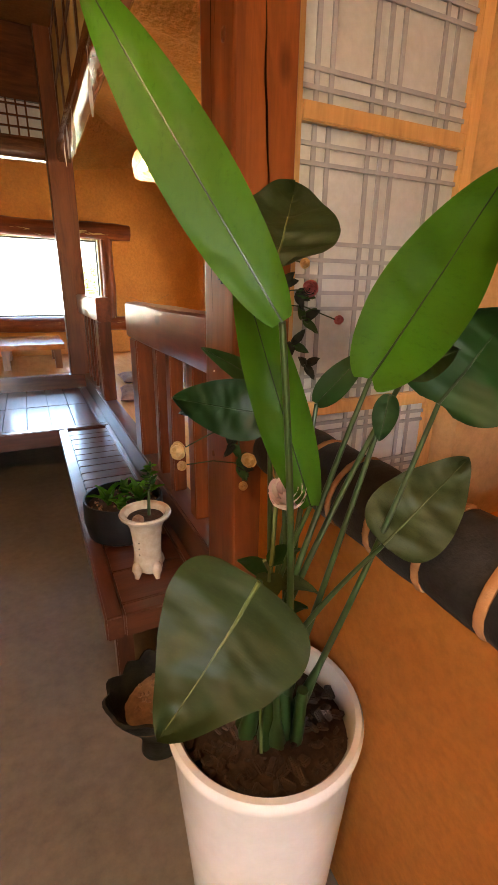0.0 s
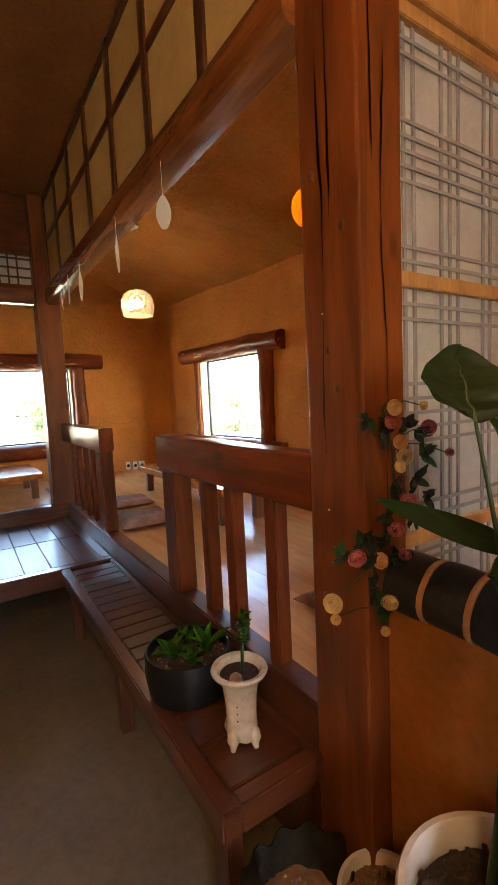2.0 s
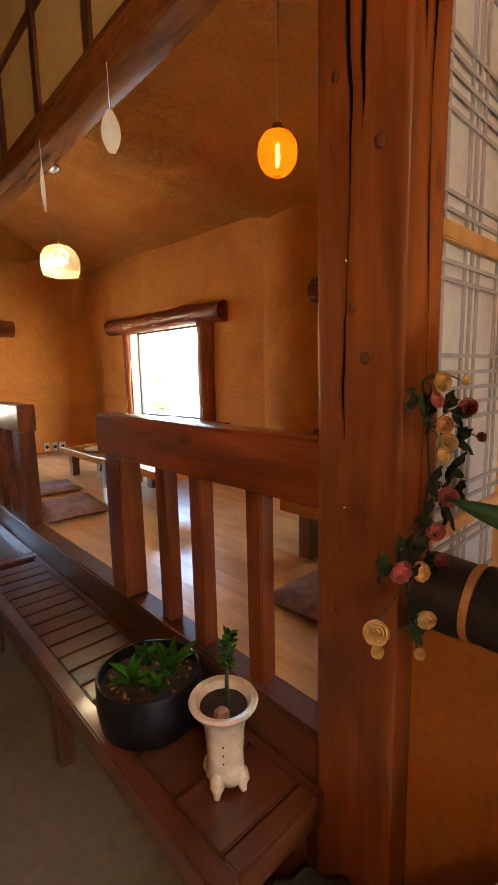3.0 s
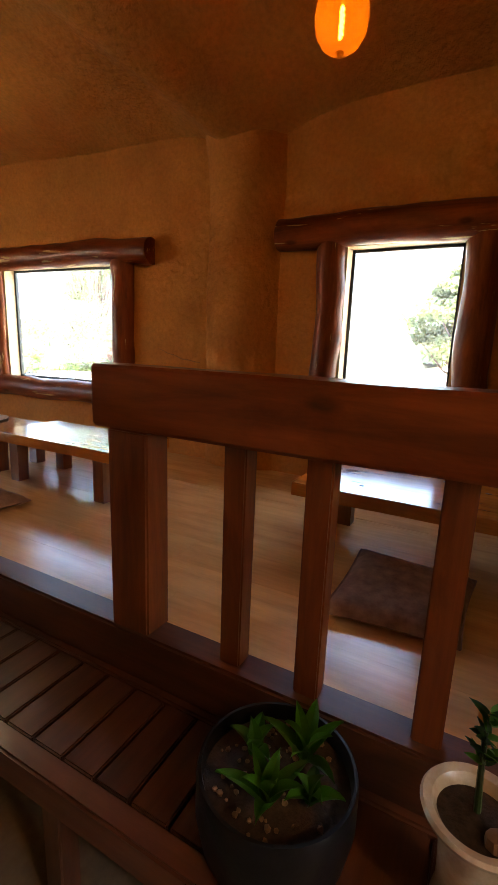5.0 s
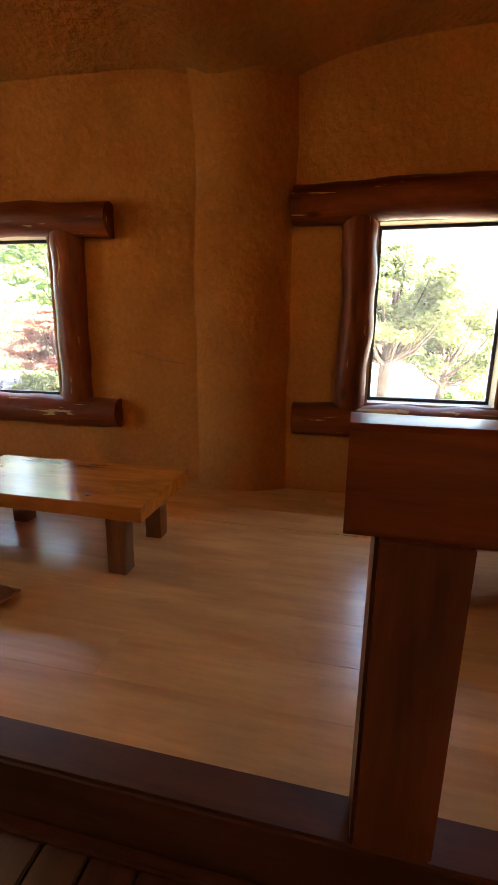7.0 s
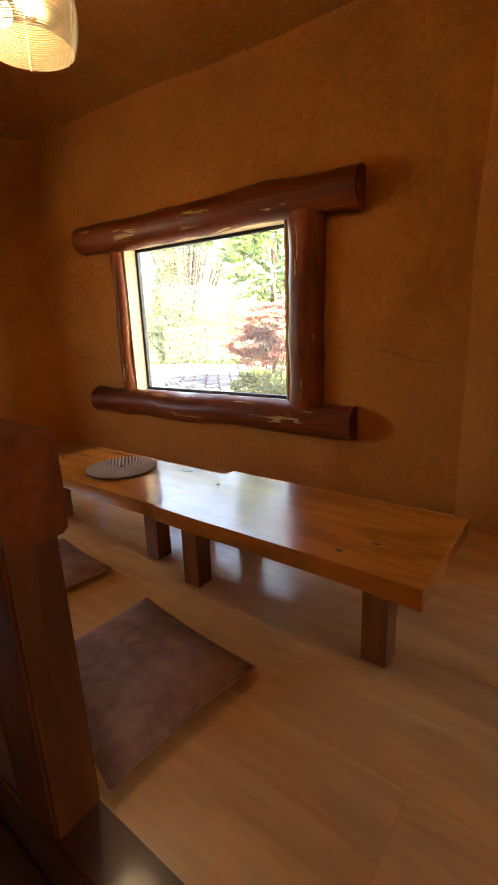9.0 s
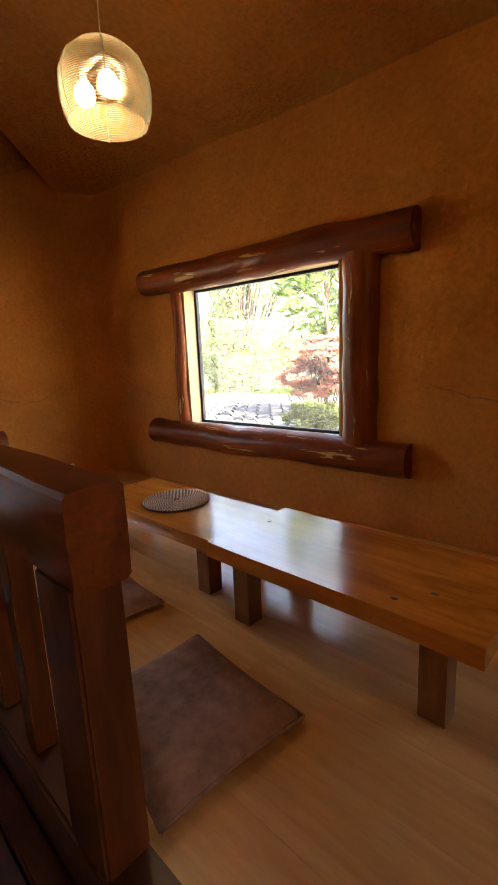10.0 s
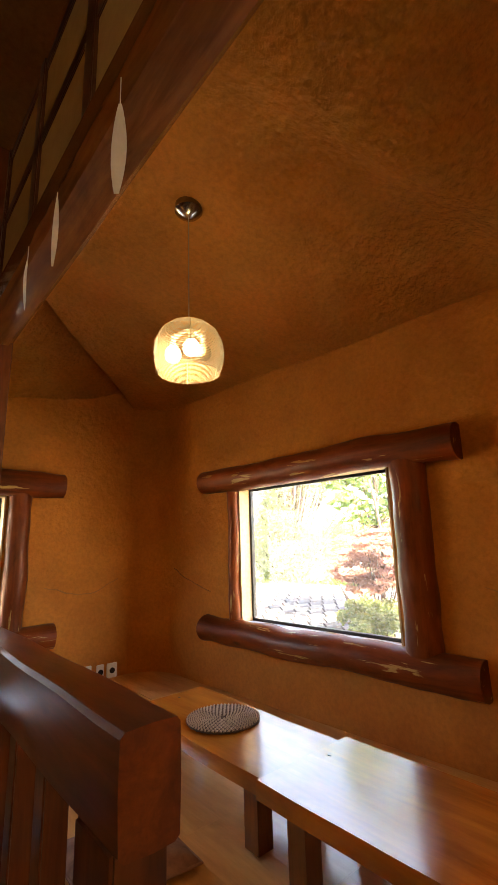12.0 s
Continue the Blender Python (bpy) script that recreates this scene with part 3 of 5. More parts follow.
def long_beam(name, along, a, b, c0, c1, z0, z1, mat, label):
    bm = bmesh.new()
    n = 40
    mid, half = (c0 + c1) / 2, (c1 - c0) / 2
    rings = []
    for i in range(n + 1):
        t = a + (b - a) * i / n
        ring = []
        for k in range(20):
            ang = 2 * math.pi * k / 20
            cs, sn = math.cos(ang), math.sin(ang)
            s = 1 / max(abs(cs), abs(sn)) ** 0.8
            w = 1 + 0.05 * noise.noise(Vector((cs, sn, t * 1.6)))
            u, z = mid + half * cs * s * w, (z0 + z1) / 2 + (z1 - z0) / 2 * sn * s * w
            ring.append(bm.verts.new((u, t, z) if along == "y" else (t, u, z)))
        rings.append(ring)
    for p, q in zip(rings, rings[1:]):
        for k in range(20):
            bm.faces.new((p[k], p[(k + 1) % 20], q[(k + 1) % 20], q[k]))
    bm.faces.new(rings[0]), bm.faces.new(rings[-1][::-1])
    ob = part(name, bm, mat)
    return tagged(ob, label, "beam", kind="structure")


long_beam("beam", "y", 0.128, 3.70, -0.042, 0.088, 2.40, 2.545, BEAM_Y, "long red-varnished timber beam over the railing")
long_beam("beam_2", "x", -2.6, -0.13, 3.68, 3.82, 2.40, 2.56, DARK_X, "dark timber beam across the second deck")


def transom(origin_pose, length, bays, height, label):
    """Row of papered lattice lights in a dark frame; local x along it."""
    t = thing("transom_window", 0, 0, 0, label, "window", kind="structure")
    t.matrix_world = origin_pose
    for i in range(bays + 1):
        u = length * i / bays
        part("upright", solid(u - 0.03, u + 0.03, -0.03, 0.03, 0, height, 0.004), DARK_Z, t)
    for nm, z in (("bottom_rail", 0.03), ("middle_rail", height * 0.55), ("top_rail", height - 0.03)):
        part(nm, solid(0, length, -0.022, 0.022, z - 0.028, z + 0.028, 0.003), DARK_Y, t)
    for i in range(bays):
        a, b = length * i / bays + 0.03, length * (i + 1) / bays - 0.03
        part("paper", solid(a, b, 0.012, 0.016, 0.02, height - 0.02, 0), TRANSOM_PAPER, t)
        for z in (0.12, 0.15):
            part("lattice_bar", solid(a, b, -0.008, 0.008, z - 0.006, z + 0.006, 0), DARK_Y, t)
    return t


transom(pose(0.03, 0.125, 2.535, 0, 0, 90), 3.54, 7, 0.80, "dark-framed papered transom lights over the long beam")
far_transom = thing("transom_window", -2.6, 3.75, 2.55, "dark-framed papered lattice transom over the cross beam", "window", kind="structure")
part("frame_board", solid(0, 2.47, -0.03, 0.03, 0.28, 0.8, 0.004), DARK_X, far_transom)
part("paper", solid(0, 2.47, 0.01, 0.014, 0.0, 0.28, 0), PAPER, far_transom)
for i in range(34):
    if i % 5 != 3:
        part("lattice_bar", solid(0.02 + i * 0.073, 0.034 + i * 0.073, -0.01, 0.006, 0, 0.28, 0), DARK_X, far_transom)
for z in (0.02, 0.09, 0.17, 0.25):
    part("lattice_rail", solid(0, 2.47, -0.014, 0.004, z - 0.007, z + 0.007, 0), DARK_X, far_transom)


# ---- railings ----
def railing(y0, y1, newel, bars, label):
    r = thing("railing", 0.05, (y0 + y1) / 2, Z_SILL, label, "railing")
    oy = (y0 + y1) / 2
    bm = bmesh.new()
    n = 14
    rings = []
    for i in range(n + 1):
        y = y0 + (y1 - y0) * i / n
        ring = []
        for px, pz in ((-0.052, 0.59), (-0.054, 0.66), (-0.052, 0.735), (-0.044, 0.743), (0, 0.746), (0.040, 0.743), (0.046, 0.735), (0.048, 0.66), (0.045, 0.585), (0.036, 0.578), (0, 0.576), (-0.044, 0.58)):
            w = 0.004 * noise.noise(Vector((px * 9, y * 3.1, pz * 9)))
            ring.append(bm.verts.new((px + w, y - oy, pz + w)))
        rings.append(ring)
    for a, b in zip(rings, rings[1:]):
        for k in range(12):
            bm.faces.new((a[k], a[(k + 1) % 12], b[(k + 1) % 12], b[k]))
    bm.faces.new(rings[0]), bm.faces.new(rings[-1][::-1])
    part("handrail", bm, RED_Y, r, "thick rounded red-varnished handrail")
    part("newel", solid(-0.048, 0.044, newel[0] - oy, newel[1] - oy, 0.0, 0.581, 0.006, wear=0.003), RAIL_Z, r, "stout square newel post")
    for y in bars:
        part("baluster", solid(-0.022, 0.033, y - 0.030 - oy, y + 0.030 - oy, 0.0, 0.581, 0.004, wear=0.003), RAIL_Z, r)
    return r


railing(0.124, 1.28, (1.10, 1.235), (0.855, 0.648, 0.378), "red-varnished timber railing with a thick handrail on the sill")
railing(2.34, 3.655, (2.37, 2.51), (2.78, 3.0, 3.22, 3.44), "red-varnished timber railing beside the deck entrance")


# ---- benches ----
def bench(x0, x1, y0, y1, label):
    b = thing("bench", (x0 + x1) / 2, (y0 + y1) / 2, 0, label, "bench")
    ox, oy = (x0 + x1) / 2, (y0 + y1) / 2
    for nm, a, c, d, e, mt in (("edge_board", x0, x0 + 0.055, y0, y1, BENCH_Y), ("edge_board", x1 - 0.03, x1, y0, y1, BENCH_Y),
                               ("end_board", x0 + 0.056, x1 - 0.031, y0, y0 + 0.055, BENCH_X)):
        part(nm, solid(a - ox, c - ox, d - oy, e - oy, Z_BENCH - 0.085, Z_BENCH, 0.006, wear=0.002), mt, b)
    part("bearer", solid(x0 + 0.05 - ox, x1 - 0.03 - ox, y0 + 0.05 - oy, y1 - oy, Z_BENCH - 0.07, Z_BENCH - 0.035, 0), DARK_Y, b)
    cuts = [y0 + 0.057, y0 + 0.24, y0 + 0.42, y0 + 0.60]
    y = cuts[-1]
    while y < y1 - 0.06:
        y += 0.102
        cuts.append(min(y, y1))
    for i, (a, c) in enumerate(zip(cuts, cuts[1:])):
        dz = 0.0025 * noise.noise(Vector((0, a * 9, 0)))
        part("plank", solid(x0 + 0.058 - ox, x1 - 0.033 - ox, a + 0.003 - oy, c - 0.003 - oy, Z_BENCH - 0.034, Z_BENCH - 0.003 + dz, 0.004), BENCH_X, b, smooth=True)
    for lx in (x0 + 0.03, x1 - 0.06):
        for ly in (y0 + 0.05, (y0 + y1) / 2 - 0.05, y1 - 0.12):
            part("leg", solid(lx - ox, lx + 0.055 - ox, ly - oy, ly + 0.06 - oy, 0, Z_BENCH - 0.085, 0.004), DARK_Z, b)
    return b


bench(-0.345, -0.004, 0.10, 2.186, "long low red-brown slatted bench against the deck sill")
lb = thing("platform_step", -1.3, 2.85, 0, "wide dark plank platform in front of the second deck", "platform")
part("front_edge", solid(-1.3, 1.296, -0.66, -0.59, 0.32, Z_BENCH, 0.006), BENCH_X, lb)
part("side_edge", solid(1.235, 1.296, -0.588, 0.77, 0.36, Z_BENCH - 0.002, 0.006), BENCH_Y, lb)
part("bearer", solid(-1.3, 1.23, -0.58, 0.77, 0.34, Z_BENCH - 0.036, 0), DARK_Y, lb)
for row, (a, c) in enumerate(((-0.585, 0.08), (0.086, 0.765))):
    for i in range(16):
        u = 1.232 - 0.158 * i - 0.158
        part("plank", solid(u + 0.002, u + 0.155, a, c, Z_BENCH - 0.035, Z_BENCH - 0.003 + 0.002 * noise.noise(Vector((u * 9, row, 1))), 0.004), DARK_Y, lb)
for u in (-1.2, 0.0, 1.1):
    part("leg", solid(u, u + 0.08, -0.63, -0.55, 0, 0.34, 0.004), DARK_Z, lb)


# ---- log-framed windows ----
def log_bar(a, b, r, mat, parent, name="log", sides=16, squash=0.72):
    n = max(10, round((Vector(b) - Vector(a)).length / 0.07))
    pts = [p + Vector((0, 0, 0.012 * noise.noise(p * 1.7 + Vector((r * 90, 3, 1))))) for p in line(a, b, n)]
    rad = [r * (1 + 0.06 * noise.noise(p * 3.3)) for p in pts]
    return part(name, tube(pts, rad, sides, None, 0.10, True, squash), mat, parent)


def log_window(name, m, u0, u1, z0, z1, lintel, sill, left, right, mats, label, reveal=0.10):
    """Local x along the wall, y outwards. left/right: the uprights' outer and inner sides."""
    w = thing(name, 0, 0, 0, label, "window", kind="structure")
    w.matrix_world = m
    ml, mz = mats
    part("lintel_log", tube([p + Vector((0, 0, 0.014 * noise.noise(p * 2))) for p in line((lintel[0], -0.035, (lintel[2] + lintel[3]) / 2), (lintel[1], -0.035, (lintel[2] + lintel[3]) / 2), 34)], (lintel[3] - lintel[2]) / 2, 20, None, 0.13), ml, w, "peeled log lintel with worn edges")
    part("sill_log", tube([p + Vector((0, 0, 0.012 * noise.noise(p * 2.5))) for p in line((sill[0], -0.03, (sill[2] + sill[3]) / 2), (sill[1], -0.03, (sill[2] + sill[3]) / 2), 34)], (sill[3] - sill[2]) / 2, 20, None, 0.13), ml, w, "peeled log sill with worn edges")
    for nm, (a, b) in (("upright_log", left), ("upright_log", right)):
        c, r = (a + b) / 2, abs(b - a) / 2
        part(nm, tube([p + Vector((0.014 * noise.noise(p * 2.7), 0, 0)) for p in line((c, -0.012, sill[3] - 0.03), (c, -0.012, lintel[2] + 0.03), 22)], r, 16, None, 0.14, True, min(1.0, 0.085 / r)), mz, w, "knotty peeled log upright")
    t = 0.012
    for nm, a, b, c, d in (("reveal", u0 + 0.001, u0 + t, z0 + t, z1 - t), ("reveal", u1 - t, u1 - 0.001, z0 + t, z1 - t),
                           ("reveal", u0 + 0.001, u1 - 0.001, z1 - t, z1 - 0.001)):
        part(nm, solid(a, b, 0.002, reveal + 0.03, c, d, 0), CREAM, w, "cream-painted window reveal")
    part("window_sill", solid(u0 + 0.001, u1 - 0.001, 0.0, reveal + 0.03, z0 + 0.001, z0 + t, 0), SILVER, w, "silvery metal inner sill")
    f = 0.018
    for a, b, c, d in ((u0 + t, u1 - t, z0 + t, z0 + t + f), (u0 + t, u1 - t, z1 - t - f, z1 - t), (u0 + t, u0 + t + f, z0 + t + f, z1 - t - f), (u1 - t - f, u1 - t, z0 + t + f, z1 - t - f)):
        part("window_frame", solid(a, b, reveal, reveal + 0.03, c, d, 0.002), BLACK_METAL, w)
    pane = part("pane", solid(u0 + t + f, u1 - t - f, reveal + 0.012, reveal + 0.016, z0 + t + f, z1 - t - f, 0), GLASS, w)
    pane.visible_shadow = False
    return w


log_window("window_1", WB, 1.12, 2.36, 1.0, 1.965, (0.765, 2.775, 1.94, 2.12), (0.755, 2.765, 0.85, 1.03), (1.03, 1.12), (2.385, 2.58), (LOG_Y, LOG_Z),
           "landscape window framed by glossy peeled logs")
log_window("window_2", WC, 0.585, 1.24, 1.05, 1.975, (0.17, 1.65, 1.955, 2.145), (0.2, 1.65, 0.87, 1.055), (0.42, 0.59), (1.24, 1.43), (LOG_Y, LOG_Z),
           "small window framed by red-brown peeled logs")
log_window("window_3", WA, 2.05, 3.39, 1.0, 1.96, (1.6, 3.785, 1.95, 2.15), (1.7, 3.775, 0.825, 1.01), (1.86, 2.04), (3.40, 3.565), (LOG_X, LOG_Z),
           "wide bright window framed by peeled logs")
w4 = thing("window_4", 0, 0, 0, "plain pine-framed window at the end of the aisle", "window", kind="structure")
w4.matrix_world = WS
for u in (3.202, 3.63, 4.058):
    part("window_frame", solid(u, u + 0.04, 0.04, 0.14, 1.152, 2.048, 0.003), FRAME_WOOD, w4)

# ---- papered screen and the tiled half wall ----
sc = thing("paper_screen", 0.148, -0.02, Z_DECK, "papered lattice screen in a light pine frame", "screen", kind="structure")
for nm, a, b, c, d, mt in (("stile", 0.008, 0.03, 0, 2.0, FRAME_WOOD), ("stile", 0.545, 0.588, 0, 2.0, FRAME_WOOD)):
    part(nm, solid(a, b, -0.02, 0.02, c, d, 0.003), mt, sc)
for z in (0.02, 0.53, 1.235, 1.885):
    part("rail", solid(0.03, 0.545, -0.018, 0.018, z - 0.02, z + 0.02, 0.003), FRAME_WOOD, sc)
part("head_board", solid(0.0, 0.595, -0.03, 0.03, 1.91, 2.9, 0.003), FRAME_WOOD, sc)
for a, b in ((0.04, 0.51), (0.55, 1.215), (1.255, 1.865)):
    part("paper", solid(0.03, 0.545, 0.002, 0.005, a, b, 0), PAPER, sc)
    # bars laid on the paper's front, imitating soft shadows of lattice behind it
    for x in (0.075, 0.115, 0.235, 0.275, 0.315, 0.445, 0.485):
        part("lattice_bar", solid(x - 0.006, x + 0.006, -0.004, 0.0015, a, b, 0), LATTICE, sc)
    h = b - a
    for f in (0.05, 0.11, 0.38, 0.44, 0.50, 0.56, 0.62, 0.88, 0.94):
        part("lattice_bar", solid(0.03, 0.545, -0.006, -0.0005, a + f * h - 0.005, a + f * h + 0.005, 0), LATTICE, sc)
bm = sheet(lambda y, z: (0.075 + 0.006 * noise.noise(Vector((y * 2, z * 2, 3))), y, z), steps(-2.99, -0.071, 40), steps(0, 0.965, 14))
bmesh.ops.solidify(bm, geom=bm.faces[:], thickness=-0.10)
hw = tagged(part("half_wall", bm, CLAY), "smooth orange clay half wall under a tile coping", "wall", kind="structure")
rg = thing("tile_coping", 0.122, -1.0, 0.965, "row of charcoal half-round roof tiles with orange mortar joints", "coping", kind="structure")
y = -0.075
i = 0
while y > -2.9:
    ln = 0.098 + 0.012 * noise.noise(Vector((i, 3, 0)))
    part("tile", tube(line((0, y + 1.0, 0.028), (0, y + 1.0 - ln, 0.024), 5), [0.079, 0.080, 0.0805, 0.080, 0.0795, 0.078], 20, None, 0.05, True, 0.80, 9), TILE_BLACK, rg)
    part("mortar_joint", tube(line((0, y + 1.0 - ln - 0.001, 0.026), (0, y + 1.0 - ln - 0.017, 0.026), 2), [0.0805, 0.083, 0.0805], 20, None, 0.03, True, 0.80, 20), MORTAR, rg)
    y -= ln + 0.018
    i += 1


# ---- low tables ----
def low_table(x0, x1, y0, y1, z, label, legs=True, slab=0.055):
    t = thing("low_table", (x0 + x1) / 2, (y0 + y1) / 2, Z_DECK, label, "table", "low tables on the decks")
    lx, ly, h = (x1 - x0) / 2, (y1 - y0) / 2, z - Z_DECK
    n = 22
    bm = bmesh.new()
    rings = []
    for i in range(n + 1):
        y = -ly + 2 * ly * i / n
        ring = []
        for sx, pz in ((-1, h - slab), (-1, h - 0.008), (-0.985, h), (-0.5, h), (0, h), (0.5, h), (0.985, h), (1, h - 0.008), (1, h - slab), (0, h - slab)):
            wob = 0.010 * noise.noise(Vector((sx * 3 + x0 * 5, y * 2.2 + y0, 1)))
            ring.append(bm.verts.new((sx * lx + (wob if abs(sx) > 0.9 else 0), y + (0.008 * noise.noise(Vector((sx * 4, y0, i))) if i in (0, n) else 0), pz + (0.0015 * noise.noise(Vector((sx * 4, y * 4, 2)))))))
        rings.append(ring)
    for a, b in zip(rings, rings[1:]):
        for k in range(10):
            bm.faces.new((a[k], a[(k + 1) % 10], b[(k + 1) % 10], b[k]))
    bm.faces.new(rings[0]), bm.faces.new(rings[-1][::-1])
    part("tabletop", bm, TABLE_Y, t, "thick honey pine slab with knots")
    for sy in (-1, 1):
        for sx in (-1, 1):
            cx, cy = sx * (lx - 0.075), sy * (ly - 0.13)
            bm = bmesh.new()
            rows = []
            for pz, wx in ((0, 0.034), (h * 0.45, 0.034), (h * 0.7, 0.042), (h * 0.85, 0.058), (h - slab + 0.002, 0.08)):
                rows.append([bm.verts.new(c) for c in ((cx - (0.034 if sx < 0 else wx), cy - 0.036, pz), (cx + (0.034 if sx > 0 else wx), cy - 0.036, pz),
                                                       (cx + (0.034 if sx > 0 else wx), cy + 0.036, pz), (cx - (0.034 if sx < 0 else wx), cy + 0.036, pz))])
            for a, b in zip(rows, rows[1:]):
                for k in range(4):
                    bm.faces.new((a[k], a[(k + 1) % 4], b[(k + 1) % 4], b[k]))
            bm.faces.new(rows[0][::-1]), bm.faces.new(rows[-1])
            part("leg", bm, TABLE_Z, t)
    random.seed(round(1000 * (x0 + 3 * y0)))
    for k in range(random.randint(2, 4)):
        kx, ky, sz = lx * random.uniform(-0.85, 0.85), ly * random.uniform(-0.92, 0.92), random.uniform(0.005, 0.011)
        bm = lathe([(0.001, 0.0006), (0.9, 0.0005), (1.0, -0.001), (0.001, -0.002)], 14, None, 0, 0, lambda q, zz, a: (q * (1 + 0.45 * noise.noise(Vector((math.cos(a) * 2, math.sin(a) * 2, k)))), zz))
        o = part("knot", bm, KNOT, t, "brown knot in the slab")
        o.matrix_local = Matrix.Translation((kx, ky, h + 0.0008)) @ Matrix.Diagonal((sz * 0.75, sz * 1.2, 1, 1))
    return t


low_table(0.735, 1.205, 1.975, 2.925, 0.826, "low honey pine table with a knotty slab top")
low_table(0.79, 1.21, 2.94, 3.925, 0.797, "low honey pine table carrying a round straw mat")
low_table(0.835, 1.32, 0.02, 1.04, 0.82, "low honey pine table behind the railing")
low_table(-0.78, -0.12, 4.2, 5.2, 0.80, "low honey pine table on the second deck")
low_table(0.62, 1.12, -1.5, -0.35, 0.80, "low honey pine table in the side alcove")


# ---- straw mats ----
def straw_mat(x, y, z, r, rz=0):
    t = thing("placemat", x, y, z, "round woven straw mat in mottled grey and brown on the table", "placemat", "round straw mats", rz=rz)
    bm = bmesh.new()
    k = 0
    while 0.006 + k * 0.0095 < r:
        rr = 0.006 + k * 0.0095
        pts = []
        m = max(10, int(2 * math.pi * rr / 0.012))
        for i in range(m + 1):
            a = 2 * math.pi * i / m
            q = rr + 0.0018 * math.sin(i * 2.1)
            pts.append((q * math.cos(a), q * math.sin(a), 0.005 + 0.0012 * math.sin(i * 2.6)))
        tube(pts, 0.0052, 5, bm, 0, False)
        k += 1
    part("coil", bm, WEAVE, t)
    bm = bmesh.new()
    for j in range(1, k):
        rr = 0.006 + j * 0.0095
        m = max(5, int(2 * math.pi * rr / 0.017))
        for i in range(m):
            a = 2 * math.pi * (i + 0.5 * (j % 2) + 0.2 * noise.noise(Vector((i, j, 1)))) / m
            w = 0.0055 / rr
            tube([(rr * math.cos(a - w) , rr * math.sin(a - w), 0.007), ((rr + 0.001) * math.cos(a), (rr + 0.001) * math.sin(a), 0.0112), (rr * math.cos(a + w), rr * math.sin(a + w), 0.007)], [0.002, 0.0042, 0.002], 5, bm, 0, False)
    part("straw_plait", bm, STRAW, t, "pale plaited straw strands")["kind"] = "stuff"
    return t


straw_mat(1.01, 3.463, 0.7985, 0.165)
straw_mat(0.86, -0.62, 0.8015, 0.155, 40)


# ---- floor cushions ----
def cushion(corners, h, label, seed):
    cx, cy = sum(c[0] for c in corners) / 4, sum(c[1] for c in corners) / 4
    t = thing("floor_cushion", cx, cy, Z_DECK, label, "cushion", "brown floor cushions")
    a, b, c, d = [Vector((p[0] - cx, p[1] - cy)) for p in corners]

    def puff(u, v, top):
        p = a.lerp(b, u).lerp(d.lerp(c, u), v)
        e = min(u, 1 - u, v, 1 - v)
        pinch = 1 - 0.05 * math.sin(math.pi * u) * (1 - min(1, 6 * min(v, 1 - v))) - 0.05 * math.sin(math.pi * v) * (1 - min(1, 6 * min(u, 1 - u)))
        k = min(1, e / 0.16) ** 0.55
        z = h * 0.42 + (h * 0.58 if top else -h * 0.41) * k
        if top:
            z += 0.006 * noise.noise(Vector((p.x * 9, p.y * 9, seed))) * k
        return (p.x * pinch, p.y * pinch, max(0.001, z))

    bm = sheet(lambda u, v: puff(u, v, True), steps(0, 1, 22), steps(0, 1, 22))
    sheet(lambda u, v: puff(u, v, False), steps(0, 1, 22), steps(0, 1, 22), bm)
    bmesh.ops.remove_doubles(bm, verts=bm.verts, dist=0.0004)
    part("cover", bm, SUEDE, t)
    edge = [puff(u, 0, True) for u in steps(0, 1, 16)] + [puff(1, v, True) for v in steps(0, 1, 16)][1:] + [puff(1 - u, 1, True) for u in steps(0, 1, 16)][1:] + [puff(0, 1 - v, True) for v in steps(0, 1, 16)][1:]
    part("piping", tube(edge, 0.0045, 6, None, 0, False), SUEDE, t)
    return t


cushion(((0.125, 2.385), (0.55, 2.345), (0.595, 2.83), (0.205, 2.85)), 0.075, "square brown suede floor cushion near the deck entrance", 1)
cushion(((0.29, 3.13), (0.655, 3.11), (0.69, 3.50), (0.30, 3.53)), 0.06, "square brown suede floor cushion beside the tables", 2)
cushion(((0.43, 0.335), (0.89, 0.31), (0.925, 0.745), (0.40, 0.74)), 0.065, "square dark brown suede floor cushion behind the railing", 3)
cushion(((-0.05, 4.3), (0.3, 4.3), (0.3, 4.7), (-0.05, 4.7)), 0.045, "square brown suede floor cushion on the second deck", 4)


# ---- lamps ----
lamp = thing("pendant_lamp", 0.637, 3.155, 3.045, "cream wire basket pendant lamp with two lit bulbs", "lamp")
part("ceiling_rose", lathe([(0.001, 0.03), (0.058, 0.03), (0.062, -0.03), (0.05, -0.042), (0.03, -0.052), (0.012, -0.062), (0.001, -0.062)], 28), CHROME, lamp, "polished steel ceiling rose")
part("cord", tube([(0, 0, -0.05), (0, 0, -0.60)], 0.002, 6), WIRE, lamp)
shade = [(0.04, -0.575), (0.085, -0.59), (0.12, -0.622), (0.139, -0.665), (0.144, -0.71), (0.140, -0.75), (0.132, -0.78), (0.124, -0.80)]


def shade_r(z):
    for (r0, z0), (r1, z1) in zip(shade, shade[1:]):
        if z1 <= z <= z0:
            return r0 + (r1 - r0) * (z0 - z) / (z0 - z1)
    return shade[-1][0]


